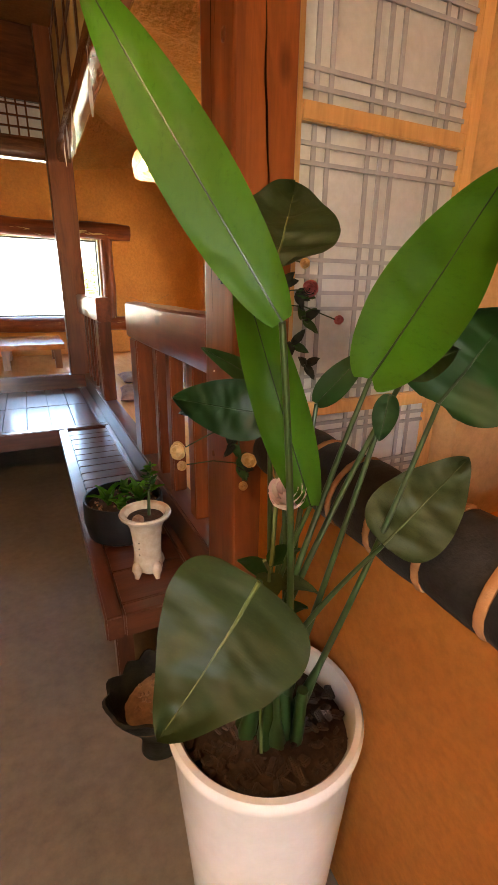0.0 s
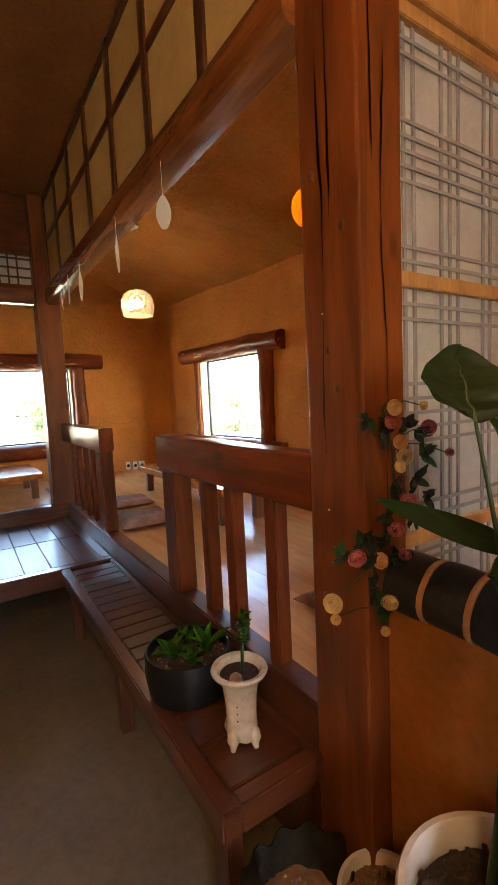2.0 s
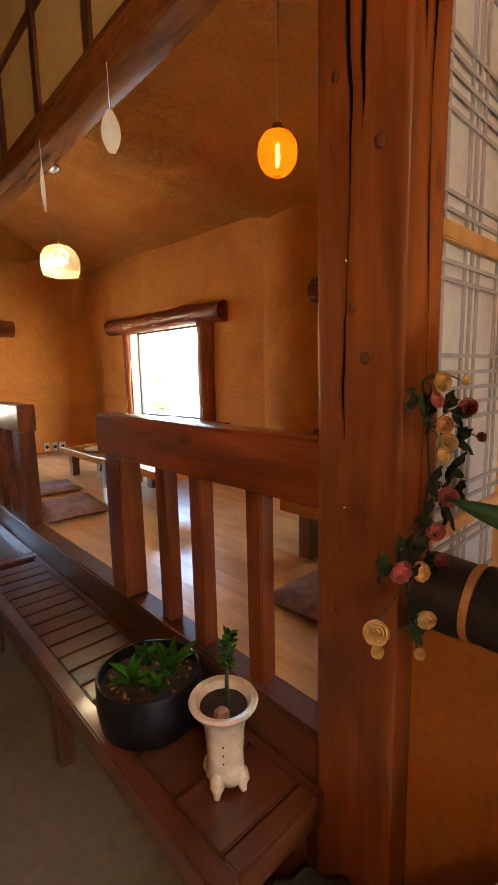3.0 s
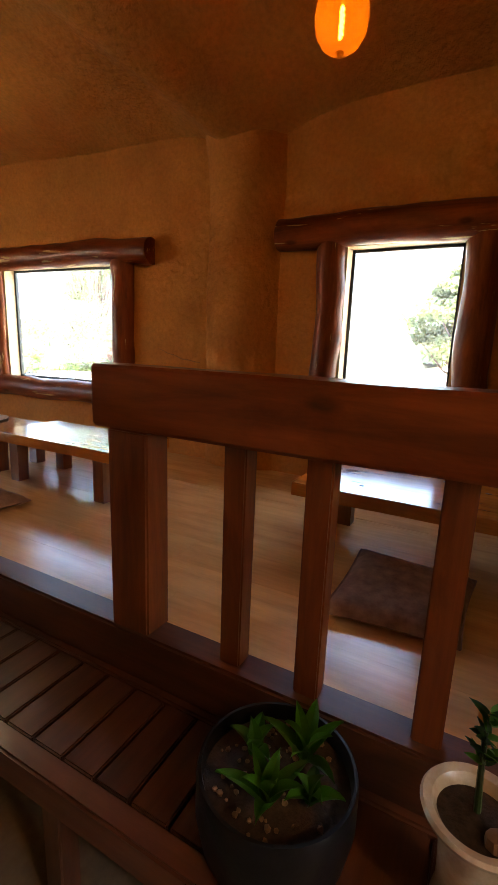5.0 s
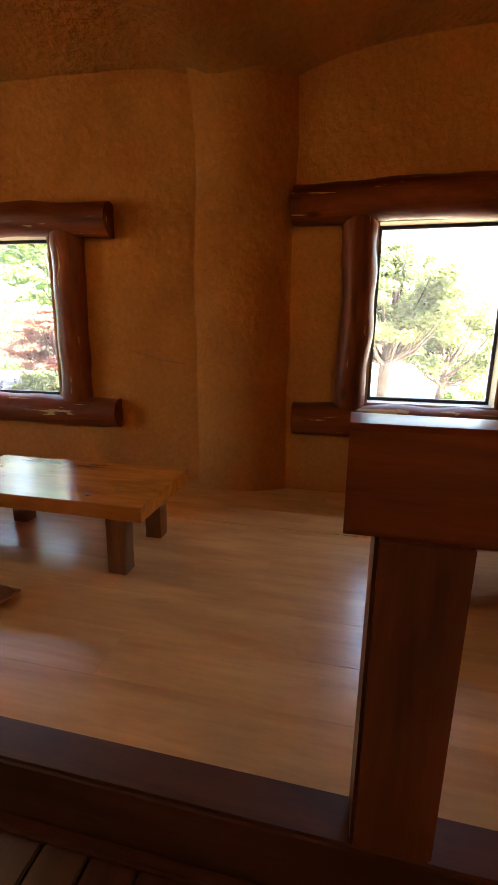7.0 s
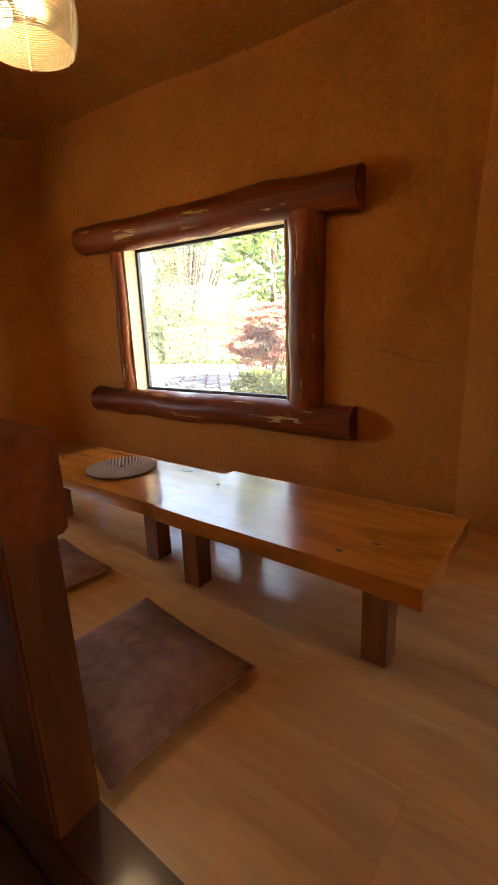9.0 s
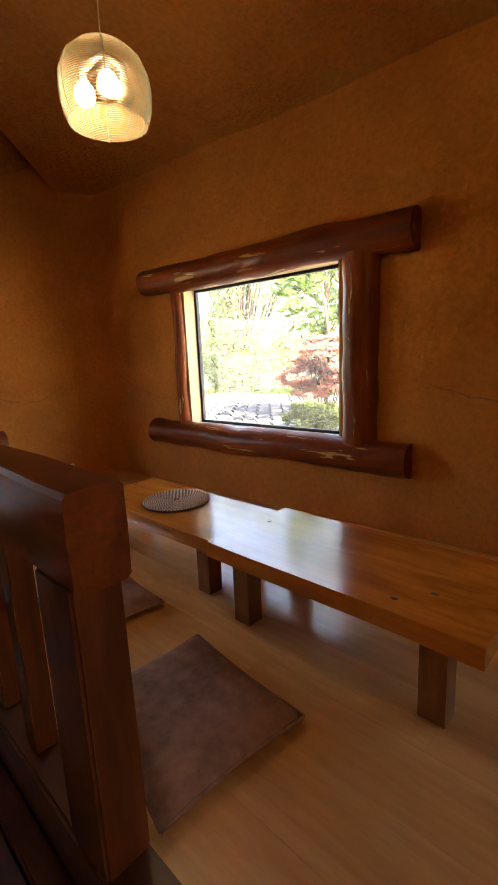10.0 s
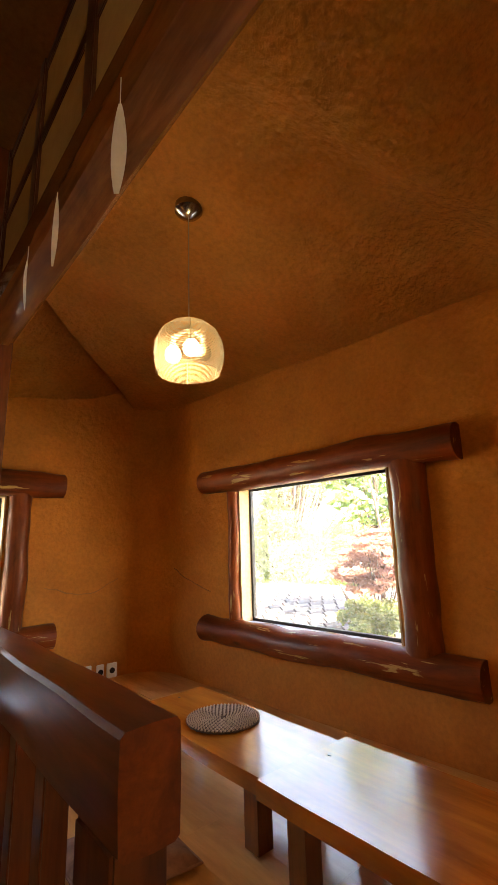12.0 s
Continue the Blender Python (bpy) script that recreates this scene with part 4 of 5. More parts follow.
coil = []
for i in range(36 * 30):
    z, a = -0.576 - i * 0.2235 / 1080, 2 * math.pi * i / 30
    coil.append((shade_r(z) * math.cos(a), shade_r(z) * math.sin(a), z))
bm = tube(coil, 0.0018, 4, None, 0, False)
part("shade", bm, WIRE, lamp, "cream wire basket shade")
for k in range(6):
    a = k * math.pi / 3
    part("rib", tube([(r * math.cos(a), r * math.sin(a), z) for r, z in shade], 0.0022, 5), WIRE, lamp)
for k, (bx, by) in enumerate(((-0.041, 0.059), (-0.016, -0.043), (0.052, -0.031))):
    b = part("bulb", lathe([(0.001, -0.736), (0.016, -0.733), (0.027, -0.724), (0.033, -0.708), (0.031, -0.69), (0.022, -0.676), (0.012, -0.668)], 18, None, bx, by), BULB if k < 2 else WIRE, lamp)
    part("socket", tube([(bx, by, -0.668), (bx, by, -0.63), (0, 0, -0.595)], [0.012, 0.012, 0.006], 10), WHITE_PLASTIC, lamp)

lamp2 = thing("pendant_lamp", 0.722, 0.918, 3.01, "amber ribbed glass pendant lamp with a lit filament", "lamp")
part("ceiling_rose", lathe([(0.001, 0.05), (0.045, 0.05), (0.045, 0.01), (0.02, 0.0), (0.001, 0.0)], 20), WHITE_PLASTIC, lamp2)
part("cord", tube([(0, 0, 0.0), (0, 0, -0.52)], 0.002, 6), WHITE_PLASTIC, lamp2)
part("cap", lathe([(0.001, -0.515), (0.02, -0.517), (0.026, -0.535), (0.024, -0.55)], 16), CHROME, lamp2)
gs = part("glass_shade", lathe([(0.024, -0.545), (0.058, -0.558), (0.078, -0.59), (0.083, -0.628), (0.077, -0.668), (0.058, -0.70), (0.034, -0.716), (0.014, -0.720), (0.009, -0.728), (0.001, -0.730)], 48,
                               None, 0, 0, lambda r, z, a: (r * (1 + 0.02 * math.cos(24 * a)), z)), AMBER, lamp2, "amber ribbed glass shade")
gs.visible_shadow = False
part("filament", tube([(0.004 * math.sin(k * 1.9), 0.004 * math.cos(k * 1.9), -0.595 - 0.005 * k) for k in range(18)], 0.0055, 6), FILAMENT, lamp2, "glowing filament")


def globe_lamp(x, y, z):
    g = thing("pendant_lamp", x, y, 3.33, "round frosted globe pendant lamp over the aisle", "lamp", "globe lamps over the aisle")
    part("cord", tube([(0, 0, 0.0), (0, 0, z - 3.33 + 0.12)], 0.003, 6), WHITE_PLASTIC, g)
    part("globe", lathe([(0.012, z - 3.33 + 0.125), (0.06, z - 3.33 + 0.105), (0.105, z - 3.33 + 0.06), (0.12, z - 3.33), (0.105, z - 3.33 - 0.06), (0.06, z - 3.33 - 0.105), (0.001, z - 3.33 - 0.12)], 24), GLOBE, g, "lit frosted globe")


globe_lamp(-1.25, -1.5, 2.45)


# ---- sockets on the north wall ----
for x, z, w in ((1.359, 0.585, 0.042), (1.262, 0.587, 0.03), (1.16, 0.595, 0.03)):
    s = thing("wall_socket", x, 5.435, z, "small white plastic wall socket", "socket", "wall sockets")
    part("plate", solid(-w, w, -0.012, 0.004, -0.055, 0.055, 0.004), WHITE_PLASTIC, s)
    part("insert", lathe([(0.001, 0.0), (0.022, 0.0), (0.022, 0.004), (0.001, 0.004)], 18), DARK_POT, s).matrix_local = pose(0, -0.013, 0, 90)

# ---- paper tags hanging from the beam ----
for x, y, z0, z1, w, rz in ((-0.04, 0.92, 2.29, 2.16, 0.030, -26), (-0.04, 1.53, 2.33, 2.145, 0.010, 10), (-0.042, 2.33, 2.36, 2.165, 0.014, -40), (-0.042, 2.69, 2.41, 2.215, 0.007, -30), (-0.04, 2.95, 2.38, 2.22, 0.009, 50)):
    t = thing("hanging_tag", x, y, 2.42, "slim white paper tag hanging from the beam", "ornament", "white tags under the beam", rz=rz)
    bm = sheet(lambda u, v: (w * (0.08 + 0.92 * math.sin(math.pi * (0.02 + 0.93 * v)) ** 0.75) * u, 0.003 * math.sin(4 * v), z0 - 2.42 + (z1 - z0) * v), steps(-1, 1, 6), steps(0, 1, 12))
    bmesh.ops.solidify(bm, geom=bm.faces[:], thickness=0.0015)
    part("tag", bm, FEATHER, t)
    part("string", tube([(0, 0, 0.0), (0, 0, z0 - 2.42)], 0.001, 5), FEATHER, t)

# ---- plants ----
LEAF_G = leafy("glossy_green_leaf", (0.11, 0.29, 0.015), (0.055, 0.16, 0.008), 0.46, 0.4, 9)
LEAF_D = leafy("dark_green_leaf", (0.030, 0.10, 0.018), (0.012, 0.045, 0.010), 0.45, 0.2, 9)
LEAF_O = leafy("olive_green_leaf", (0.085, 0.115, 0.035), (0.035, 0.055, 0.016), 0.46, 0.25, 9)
LEAF_B = leafy("bright_green_leaf", (0.14, 0.38, 0.02), (0.07, 0.22, 0.012), 0.4, 0.45, 9)
LEAF_BLACK = leafy("dark_silk_leaf", (0.022, 0.035, 0.024), (0.008, 0.012, 0.010), 0.6, 0.1, 20)
STEM = leafy("dark_green_stem", (0.024, 0.052, 0.010), (0.008, 0.022, 0.004), 0.35, 0.05, 6)
RIB = leafy("pale_green_rib", (0.13, 0.16, 0.05), (0.09, 0.11, 0.03), 0.4, 0.2, 6)
PETAL_C = leafy("cream_petal", (0.78, 0.62, 0.34), (0.66, 0.46, 0.20), 0.7, 0.3, 60)
PETAL_P = leafy("dusty_pink_petal", (0.62, 0.22, 0.22), (0.45, 0.11, 0.12), 0.7, 0.3, 60)
PETAL_O = leafy("peach_petal", (0.76, 0.46, 0.22), (0.62, 0.32, 0.12), 0.7, 0.3, 60)
PETAL_W = leafy("blush_white_petal", (0.80, 0.70, 0.66), (0.70, 0.48, 0.52), 0.7, 0.35, 30)


def leaf_mesh(base, tip, width, bend, fold, toward, rib_bm=None, rows=16, cols=8, notch=0.0, shape=0.75):
    """A blade from base to tip, folded along its midrib and bent, its upper side towards the given point; side veins are raised."""
    base, tip = Vector(base), Vector(tip)
    d = tip - base
    ln = d.length
    d.normalize()
    face = (Vector(toward) - (base + tip) / 2).normalized()
    n = (face - d * face.dot(d)).normalized()
    side = d.cross(n)

    def at(t, s):
        w = width * 0.5 * (math.sin(math.pi * min(1, t ** shape * 0.94 + 0.06)) ** 0.7)
        wave = 0.03 * math.sin(t * 17 + s * 2) * abs(s) ** 2 + notch * noise.noise(Vector((t * 7, s * 2, ln * 9)))
        vein = 0.012 * width * math.cos(t * 62 - abs(s) * 9) * (1 - abs(s)) * abs(s) ** 0.4
        rise = fold * width * 0.35 * abs(s) ** 1.4 + bend * 4 * t * (1 - t) + vein + wave * width * 0.4
        return base + d * (ln * t) + side * (s * w * (1 - 0.12 * fold)) + n * rise

    bm = sheet(at, steps(0, 1, rows), steps(-1, 1, cols))
    bmesh.ops.solidify(bm, geom=bm.faces[:], thickness=0.0012)
    if rib_bm is not None:
        tube([at(t, 0) + n * 0.0006 for t in steps(0, 0.96, 12)], [max(0.0007, width * 0.016 * (1 - t)) for t in steps(0, 0.96, 12)], 6, rib_bm)
    return bm


plant = thing("potted_plant", -0.117, -0.488, 0, "tall broad-leaved houseplant in a glossy white pot on the floor", "plant")
PX = Vector((-0.117, -0.488, 0))
part("pot", lathe([(0.001, 0.0), (0.134, 0.0), (0.142, 0.012), (0.154, 0.21), (0.171, 0.44), (0.181, 0.578), (0.188, 0.597), (0.189, 0.611), (0.184, 0.62), (0.173, 0.62), (0.167, 0.611), (0.164, 0.557), (0.16, 0.51)], 64), GLAZE, plant, "tall glossy white glazed pot")
bm = lathe([(0.001, 0.572), (0.055, 0.575), (0.11, 0.57), (0.163, 0.557)], 40, None, 0, 0, lambda r, z, a: (r, z + 0.008 * noise.noise(Vector((r * 60 * math.cos(a), r * 60 * math.sin(a), 1)))))
part("soil", bm, SOIL, plant, "dark bark chip soil")
random.seed(11)
chip = solid(-0.011, 0.011, -0.007, 0.007, -0.004, 0.004, 0.002)
chip_me = mesh_from(chip, "bark_chip", SOIL)
for i in range(230):
    r, a = 0.152 * math.sqrt(random.random()), random.random() * 6.283
    c = new("bark_chip", chip_me)
    c.parent = plant
    k = random.uniform(0.5, 1.4)
    c.matrix_local = pose(r * math.cos(a), r * math.sin(a), 0.580, random.uniform(-50, 50), random.uniform(-50, 50), random.uniform(0, 360)) @ Matrix.Diagonal((k, k, k, 1))
LEAVES = (
    ((-0.241, -0.723, 1.353), (-0.37, -0.61, 1.613), 0.062, 0.02, 0.25, LEAF_G),
    ((-0.124, -0.612, 1.103), (-0.172, -0.467, 1.428), 0.075, 0.02, 0.6, LEAF_G),
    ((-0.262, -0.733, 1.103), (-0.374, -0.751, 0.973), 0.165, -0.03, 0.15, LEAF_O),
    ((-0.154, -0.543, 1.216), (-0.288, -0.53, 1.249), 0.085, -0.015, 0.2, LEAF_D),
    ((-0.052, -0.622, 1.273), (-0.05, -0.772, 1.485), 0.115, -0.02, 0.4, LEAF_G),
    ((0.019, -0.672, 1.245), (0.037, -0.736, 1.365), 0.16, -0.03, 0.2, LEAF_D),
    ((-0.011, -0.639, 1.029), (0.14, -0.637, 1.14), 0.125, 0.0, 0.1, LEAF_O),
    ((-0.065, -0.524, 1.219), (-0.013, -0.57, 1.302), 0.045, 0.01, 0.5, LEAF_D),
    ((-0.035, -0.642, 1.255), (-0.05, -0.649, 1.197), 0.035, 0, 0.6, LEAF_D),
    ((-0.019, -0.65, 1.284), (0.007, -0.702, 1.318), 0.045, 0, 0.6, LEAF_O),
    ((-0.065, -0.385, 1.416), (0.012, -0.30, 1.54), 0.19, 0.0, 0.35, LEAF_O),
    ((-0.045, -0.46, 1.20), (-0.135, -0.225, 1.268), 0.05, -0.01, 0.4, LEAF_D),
)
for i, (b, t, w, bend, fold, mt) in enumerate(LEAVES):
    ribs = bmesh.new()
    bm = leaf_mesh(Vector(b) - PX, Vector(t) - PX, w, bend, fold, Vector((-0.55, -1.15, 1.45)) - PX, ribs, 64, 12, 0.12, 0.8 if i not in (2, 3, 5, 6) else 0.6)
    lf = part("leaf", bm, mt, plant)
    part("midrib", ribs, RIB if mt is LEAF_O else STEM, lf)
    a = i * 2.4
    foot = Vector((0.045 * math.cos(a), 0.045 * math.sin(a), 0.56))
    top = Vector(b) - PX
    mid = foot.lerp(top, 0.5) + Vector((foot.x, foot.y, 0.06)) * 0.5
    pts = [foot * (1 - u) ** 2 + mid * 2 * u * (1 - u) + top * u * u for u in steps(0, 1, 12)]
    part("stalk", tube(pts, [0.0072 * (1 - 0.55 * u) + (0.012 if u < 0.25 else 0) * (1 - u * 4) for u in steps(0, 1, 12)], 10), STEM, plant)
part("cut_stalk", tube([(0.035, -0.06, 0.53), (0.038, -0.065, 0.64), (0.04, -0.067, 0.70)], [0.013, 0.011, 0.0105], 10), STEM, plant)


def rose_mesh(name, mat, r=0.03, open_=1.0):
    """Cup of overlapping curled petals."""
    bm = bmesh.new()
    for ring, (k, rr, h, lean) in enumerate(((3, 0.26, 0.92, -0.1), (4, 0.48, 0.98, -0.25), (5, 0.72, 0.92, -0.3), (6, 0.95, 0.80, -0.25), (6, 1.05, 0.60, 0.1))):
        for j in range(k):
            a0 = 2 * math.pi * j / k + ring * 0.7
            span = 2 * math.pi / k * 1.25

            def petal(u, v):
                a = a0 + span * (u - 0.5) * (0.5 + 0.5 * math.sin(math.pi * min(1, v * 0.8 + 0.15)))
                q = r * rr * (0.25 + 0.75 * math.sin(math.pi * 0.5 * min(1, v * 1.25))) + r * lean * open_ * 0.45 * v ** 3
                z = r * (h * 1.25 * v - 0.25 * lean * v ** 4 - 0.10 * abs(2 * u - 1) ** 2)
                return (q * math.cos(a), q * math.sin(a), z)

            sheet(petal, steps(0, 1, 5), steps(0, 1, 5), bm)
    return mesh_from(bm, name, mat)


ROSES = {"c": rose_mesh("cream_rose", PETAL_C), "p": rose_mesh("pink_rose", PETAL_P), "o": rose_mesh("peach_rose", PETAL_O)}
garland = thing("flower_garland", 0.03, -0.09, 1.45, "garland of cream, peach and pink silk roses tied to the post", "flowers")
GO = Vector((0.03, -0.09, 1.45))
blooms = [(0.04, 1.437, "c", 1.0), (0.15, 1.438, "c", 0.6), (0.025, 1.40, "p", 0.8), (0.175, 1.382, "p", 1.0), (0.064, 1.354, "o", 0.9), (0.085, 1.318, "c", 1.0),
          (0.059, 1.296, "c", 0.8), (0.26, 1.308, "p", 0.6), (0.102, 1.206, "p", 1.1), (0.047, 1.151, "p", 1.0), (0.079, 1.082, "p", 0.8), (-0.09, 1.114, "p", 1.1),
          (-0.016, 1.085, "o", 1.0), (0.021, 0.979, "c", 1.05), (-0.157, 1.025, "c", 1.1), (-0.155, 0.986, "c", 0.6), (0.003, 0.906, "c", 0.6)]
random.seed(5)
spine = [Vector((0.045, -0.09, 1.44)), Vector((0.07, -0.092, 1.35)), Vector((0.085, -0.092, 1.24)), Vector((0.06, -0.092, 1.14)), Vector((0.0, -0.095, 1.06)), Vector((0.0, -0.10, 0.96))]
part("vine", tube([p - GO for p in spine], 0.0025, 6), STEM, garland)
for x, z, k, s in blooms:
    f = new("flower", ROSES[k])
    f.parent = garland
    f.matrix_local = Matrix.Translation(Vector((x, -0.123, z)) - GO) @ pose(0, 0, 0, random.uniform(62, 100), random.uniform(-25, 25), random.uniform(-60, -10)) @ Matrix.Diagonal((s * 0.6, s * 0.6, s * 0.6, 1))
    near = min(spine, key=lambda p: abs(p.z - z))
    part("flower_stem", tube([near - GO, (near + Vector((x, -0.11, z))) / 2 + Vector((0, -0.012, 0.012)) - GO, Vector((x, -0.118, z)) - GO], 0.0016, 5), STEM, garland)
for x, z in ((0.024, 1.379), (0.142, 1.373), (0.165, 1.312), (0.137, 1.254), (0.177, 1.202), (0.032, 1.177), (-0.028, 1.131), (-0.119, 1.114), (0.13, 1.034), (-0.02, 1.018),
             (-0.008, 0.957), (-0.023, 1.418), (0.118, 1.177), (-0.048, 1.07), (0.10, 1.39), (0.05, 1.24), (0.0, 1.11), (0.06, 1.06), (-0.06, 1.13)):
    for k in range(4):
        a = random.uniform(0, 6.28)
        b = Vector((x, -0.107, z)) - GO
        t = b + Vector((math.cos(a) * 0.042, random.uniform(-0.03, 0.0), math.sin(a) * 0.042))
        part("leaf", leaf_mesh(b, t, 0.022, 0.004, 0.3, b + Vector((-0.3, -1, 0.2)), None, 6, 4, 0.9), LEAF_BLACK if random.random() < 0.75 else LEAF_D, garland)

spray = thing("silk_flower_spray", -0.15, -0.545, 0.53, "spray of blush silk lisianthus standing in the white pot", "flowers")
SO = Vector((-0.15, -0.545, 0.53))
part("stem", tube([(0, 0, 0), (-0.01, 0.0, 0.25), (-0.004, -0.02, 0.48), (0.0, -0.022, 0.63)], 0.0035, 7), RIB, spray)
part("stem", tube([(-0.009, -0.02, 0.40), (-0.03, -0.06, 0.48), (-0.06, -0.10, 0.53)], 0.0025, 7), RIB, spray)
big = rose_mesh("blush_flower", PETAL_W, 0.032, -1.2)
for x, y, z, s in ((-0.15, -0.567, 1.16, 0.7), (-0.148, -0.59, 1.105, 0.75), (-0.125, -0.575, 1.085, 0.7)):
    f = new("flower", big)
    f.parent = spray
    f.matrix_local = Matrix.Translation(Vector((x, y, z)) - SO) @ pose(0, 0, 0, random.uniform(15, 45), random.uniform(-20, 20), random.uniform(0, 360)) @ Matrix.Diagonal((s, s, s, 1))
for i in range(9):
    a = i * 2.4
    b = Vector((-0.009, -0.02, 0.36 + 0.012 * i))
    part("leaf", leaf_mesh(b, b + Vector((math.cos(a) * 0.075, math.sin(a) * 0.075, -0.005)), 0.04, 0.012, 0.3, b + Vector((0, 0, 1)), None, 8, 4), LEAF_O if i % 2 else LEAF_D, spray)

# small white gravel pot
sp = thing("gravel_pot", -0.05, -0.15, 0, "small white glazed pot full of brown gravel on the floor", "pot")
part("pot", lathe([(0.001, 0.0), (0.07, 0.0), (0.076, 0.01), (0.094, 0.15), (0.106, 0.25), (0.112, 0.262), (0.110, 0.272), (0.099, 0.272), (0.095, 0.262), (0.093, 0.235), (0.088, 0.20)], 48), GLAZE, sp)
part("bed", lathe([(0.001, 0.245), (0.093, 0.240)], 32), GRAVEL, sp)
gr = bmesh.new()
bmesh.ops.create_icosphere(gr, subdivisions=1, radius=0.008)
for v in gr.verts:
    v.co *= 1 + 0.35 * noise.noise(v.co * 200)
gr_me = mesh_from(gr, "pebble", GRAVEL)
random.seed(3)
for i in range(170):
    r, a = 0.088 * math.sqrt(random.random()), random.random() * 6.283
    c = new("pebble", gr_me)
    c.parent = sp
    k = random.uniform(0.55, 1.2)
    c.matrix_local = pose(r * math.cos(a), r * math.sin(a), 0.246 + random.uniform(-0.002, 0.005), 0, 0, random.uniform(0, 360)) @ Matrix.Diagonal((k, k * random.uniform(0.6, 1), k * 0.7, 1))

# wavy stoneware shell planter
shell = thing("shell_planter", -0.205, 0.0, 0, "dark mottled stoneware shell planter with a wavy rim and dry soil", "planter")


def wavy(r, z, a):
    stretch = 1 + 0.30 * abs(math.cos(a - 0.35)) ** 3
    k = (z / 0.25) ** 2
    return r * stretch * (1 + 0.045 * k * (math.sin(12 * a) + 0.6 * math.sin(7 * a + 1))), z + k * (0.009 * math.sin(12 * a + 0.5) + 0.02 * abs(math.cos(a - 0.35)) ** 4)


part("bowl", lathe([(0.001, 0.004), (0.065, 0.004), (0.06, 0.05), (0.075, 0.10), (0.105, 0.155), (0.13, 0.205), (0.142, 0.235), (0.135, 0.238), (0.122, 0.21), (0.10, 0.17), (0.08, 0.15)], 72, None, 0, 0, wavy), SHELL, shell)
part("soil", lathe([(0.001, 0.175), (0.06, 0.178), (0.112, 0.172)], 40, None, 0, 0, lambda r, z, a: (r * (1 + 0.30 * abs(math.cos(a - 0.35)) ** 3), z + 0.006 * noise.noise(Vector((r * 40 * math.cos(a), r * 40 * math.sin(a), 5))))), GRAVEL, shell, "dry brown soil and chips")
for i in range(40):
    r, a = 0.09 * math.sqrt(random.random()), random.random() * 6.283
    c = new("pebble", gr_me)
    c.parent = shell
    c.matrix_local = pose(r * math.cos(a), r * math.sin(a), 0.185, 0, 0, random.uniform(0, 360)) @ Matrix.Diagonal((1.1, 0.9, 0.7, 1))

# black bowl of succulents
bp = thing("succulent_pot", -0.184, 0.62, Z_BENCH, "round charcoal pot of green succulents on the bench", "plant")
part("pot", lathe([(0.001, 0.0), (0.133, 0.0), (0.144, 0.008), (0.155, 0.07), (0.154, 0.145), (0.151, 0.156), (0.145, 0.156), (0.142, 0.145), (0.142, 0.11)], 56), DARK_POT, bp, "charcoal glazed pot with upright sides")
part("soil", lathe([(0.001, 0.128), (0.08, 0.126), (0.142, 0.12)], 36), SOIL, bp)
random.seed(9)
for cx, cy, hgt, cnt in ((-0.06, -0.01, 0.115, 8), (0.055, -0.035, 0.13, 8), (0.02, 0.06, 0.085, 6), (-0.02, -0.075, 0.075, 6)):
    for i in range(cnt):
        a = i * 2.4 + cx * 40
        lean = 0.35 + 0.6 * i / cnt
        b = Vector((cx, cy, 0.124))
        t = b + Vector((math.cos(a) * hgt * lean, math.sin(a) * hgt * lean, hgt * (1.05 - lean * 0.75)))
        part("leaf", leaf_mesh(b, t, 0.036, 0.014, 0.6, b + Vector((0, 0, 0.4)), None, 8, 4), LEAF_B if i % 3 else LEAF_G, bp)
for i in range(90):
    r, a = 0.13 * math.sqrt(random.random()), random.random() * 6.283
    c = new("pebble", gr_me)
    c.parent = bp
    k = random.uniform(0.4, 0.9)
    c.matrix_local = pose(r * math.cos(a), r * math.sin(a), 0.127, 0, 0, random.uniform(0, 360)) @ Matrix.Diagonal((k, k, k, 1))

# footed white bonsai pot
wp = thing("bonsai_pot", -0.168, 0.285, Z_BENCH, "tall cream ceramic pot on scrolled feet with a small succulent", "plant")


def lobed(r, z, a):
    k = max(0.0, 1 - z / 0.07)
    return r * (1 + 0.12 * k * math.cos(4 * a)), z


part("pot", lathe([(0.001, 0.022), (0.038, 0.02), (0.046, 0.03), (0.049, 0.05), (0.046, 0.075), (0.046, 0.10), (0.049, 0.15), (0.055, 0.19), (0.068, 0.215), (0.083, 0.226), (0.086, 0.234), (0.082, 0.24), (0.068, 0.236), (0.06, 0.225), (0.056, 0.20)], 48, None, 0, 0, lobed), CREAM_GLAZE, wp, "cream glazed pot with a flared rim")
for k in range(4):
    a = k * math.pi / 2 + 0.4
    part("foot", tube([(0.032 * math.cos(a), 0.032 * math.sin(a), 0.068), (0.042 * math.cos(a), 0.042 * math.sin(a), 0.05), (0.046 * math.cos(a), 0.046 * math.sin(a), 0.032), (0.046 * math.cos(a), 0.046 * math.sin(a), 0.016), (0.05 * math.cos(a), 0.05 * math.sin(a), 0.0005)], [0.009, 0.018, 0.019, 0.012, 0.008], 14), CREAM_GLAZE, wp)
for k in range(3):
    part("vent_dot", lathe([(0.001, 0.0), (0.0022, 0.0), (0.0022, 0.002), (0.001, 0.002)], 10), DARK_POT, wp).matrix_local = pose(-0.034, -0.0355, 0.10 + 0.022 * k, 90, 0, -46)
part("soil", lathe([(0.001, 0.222), (0.03, 0.222), (0.06, 0.218)], 24), SOIL, wp)
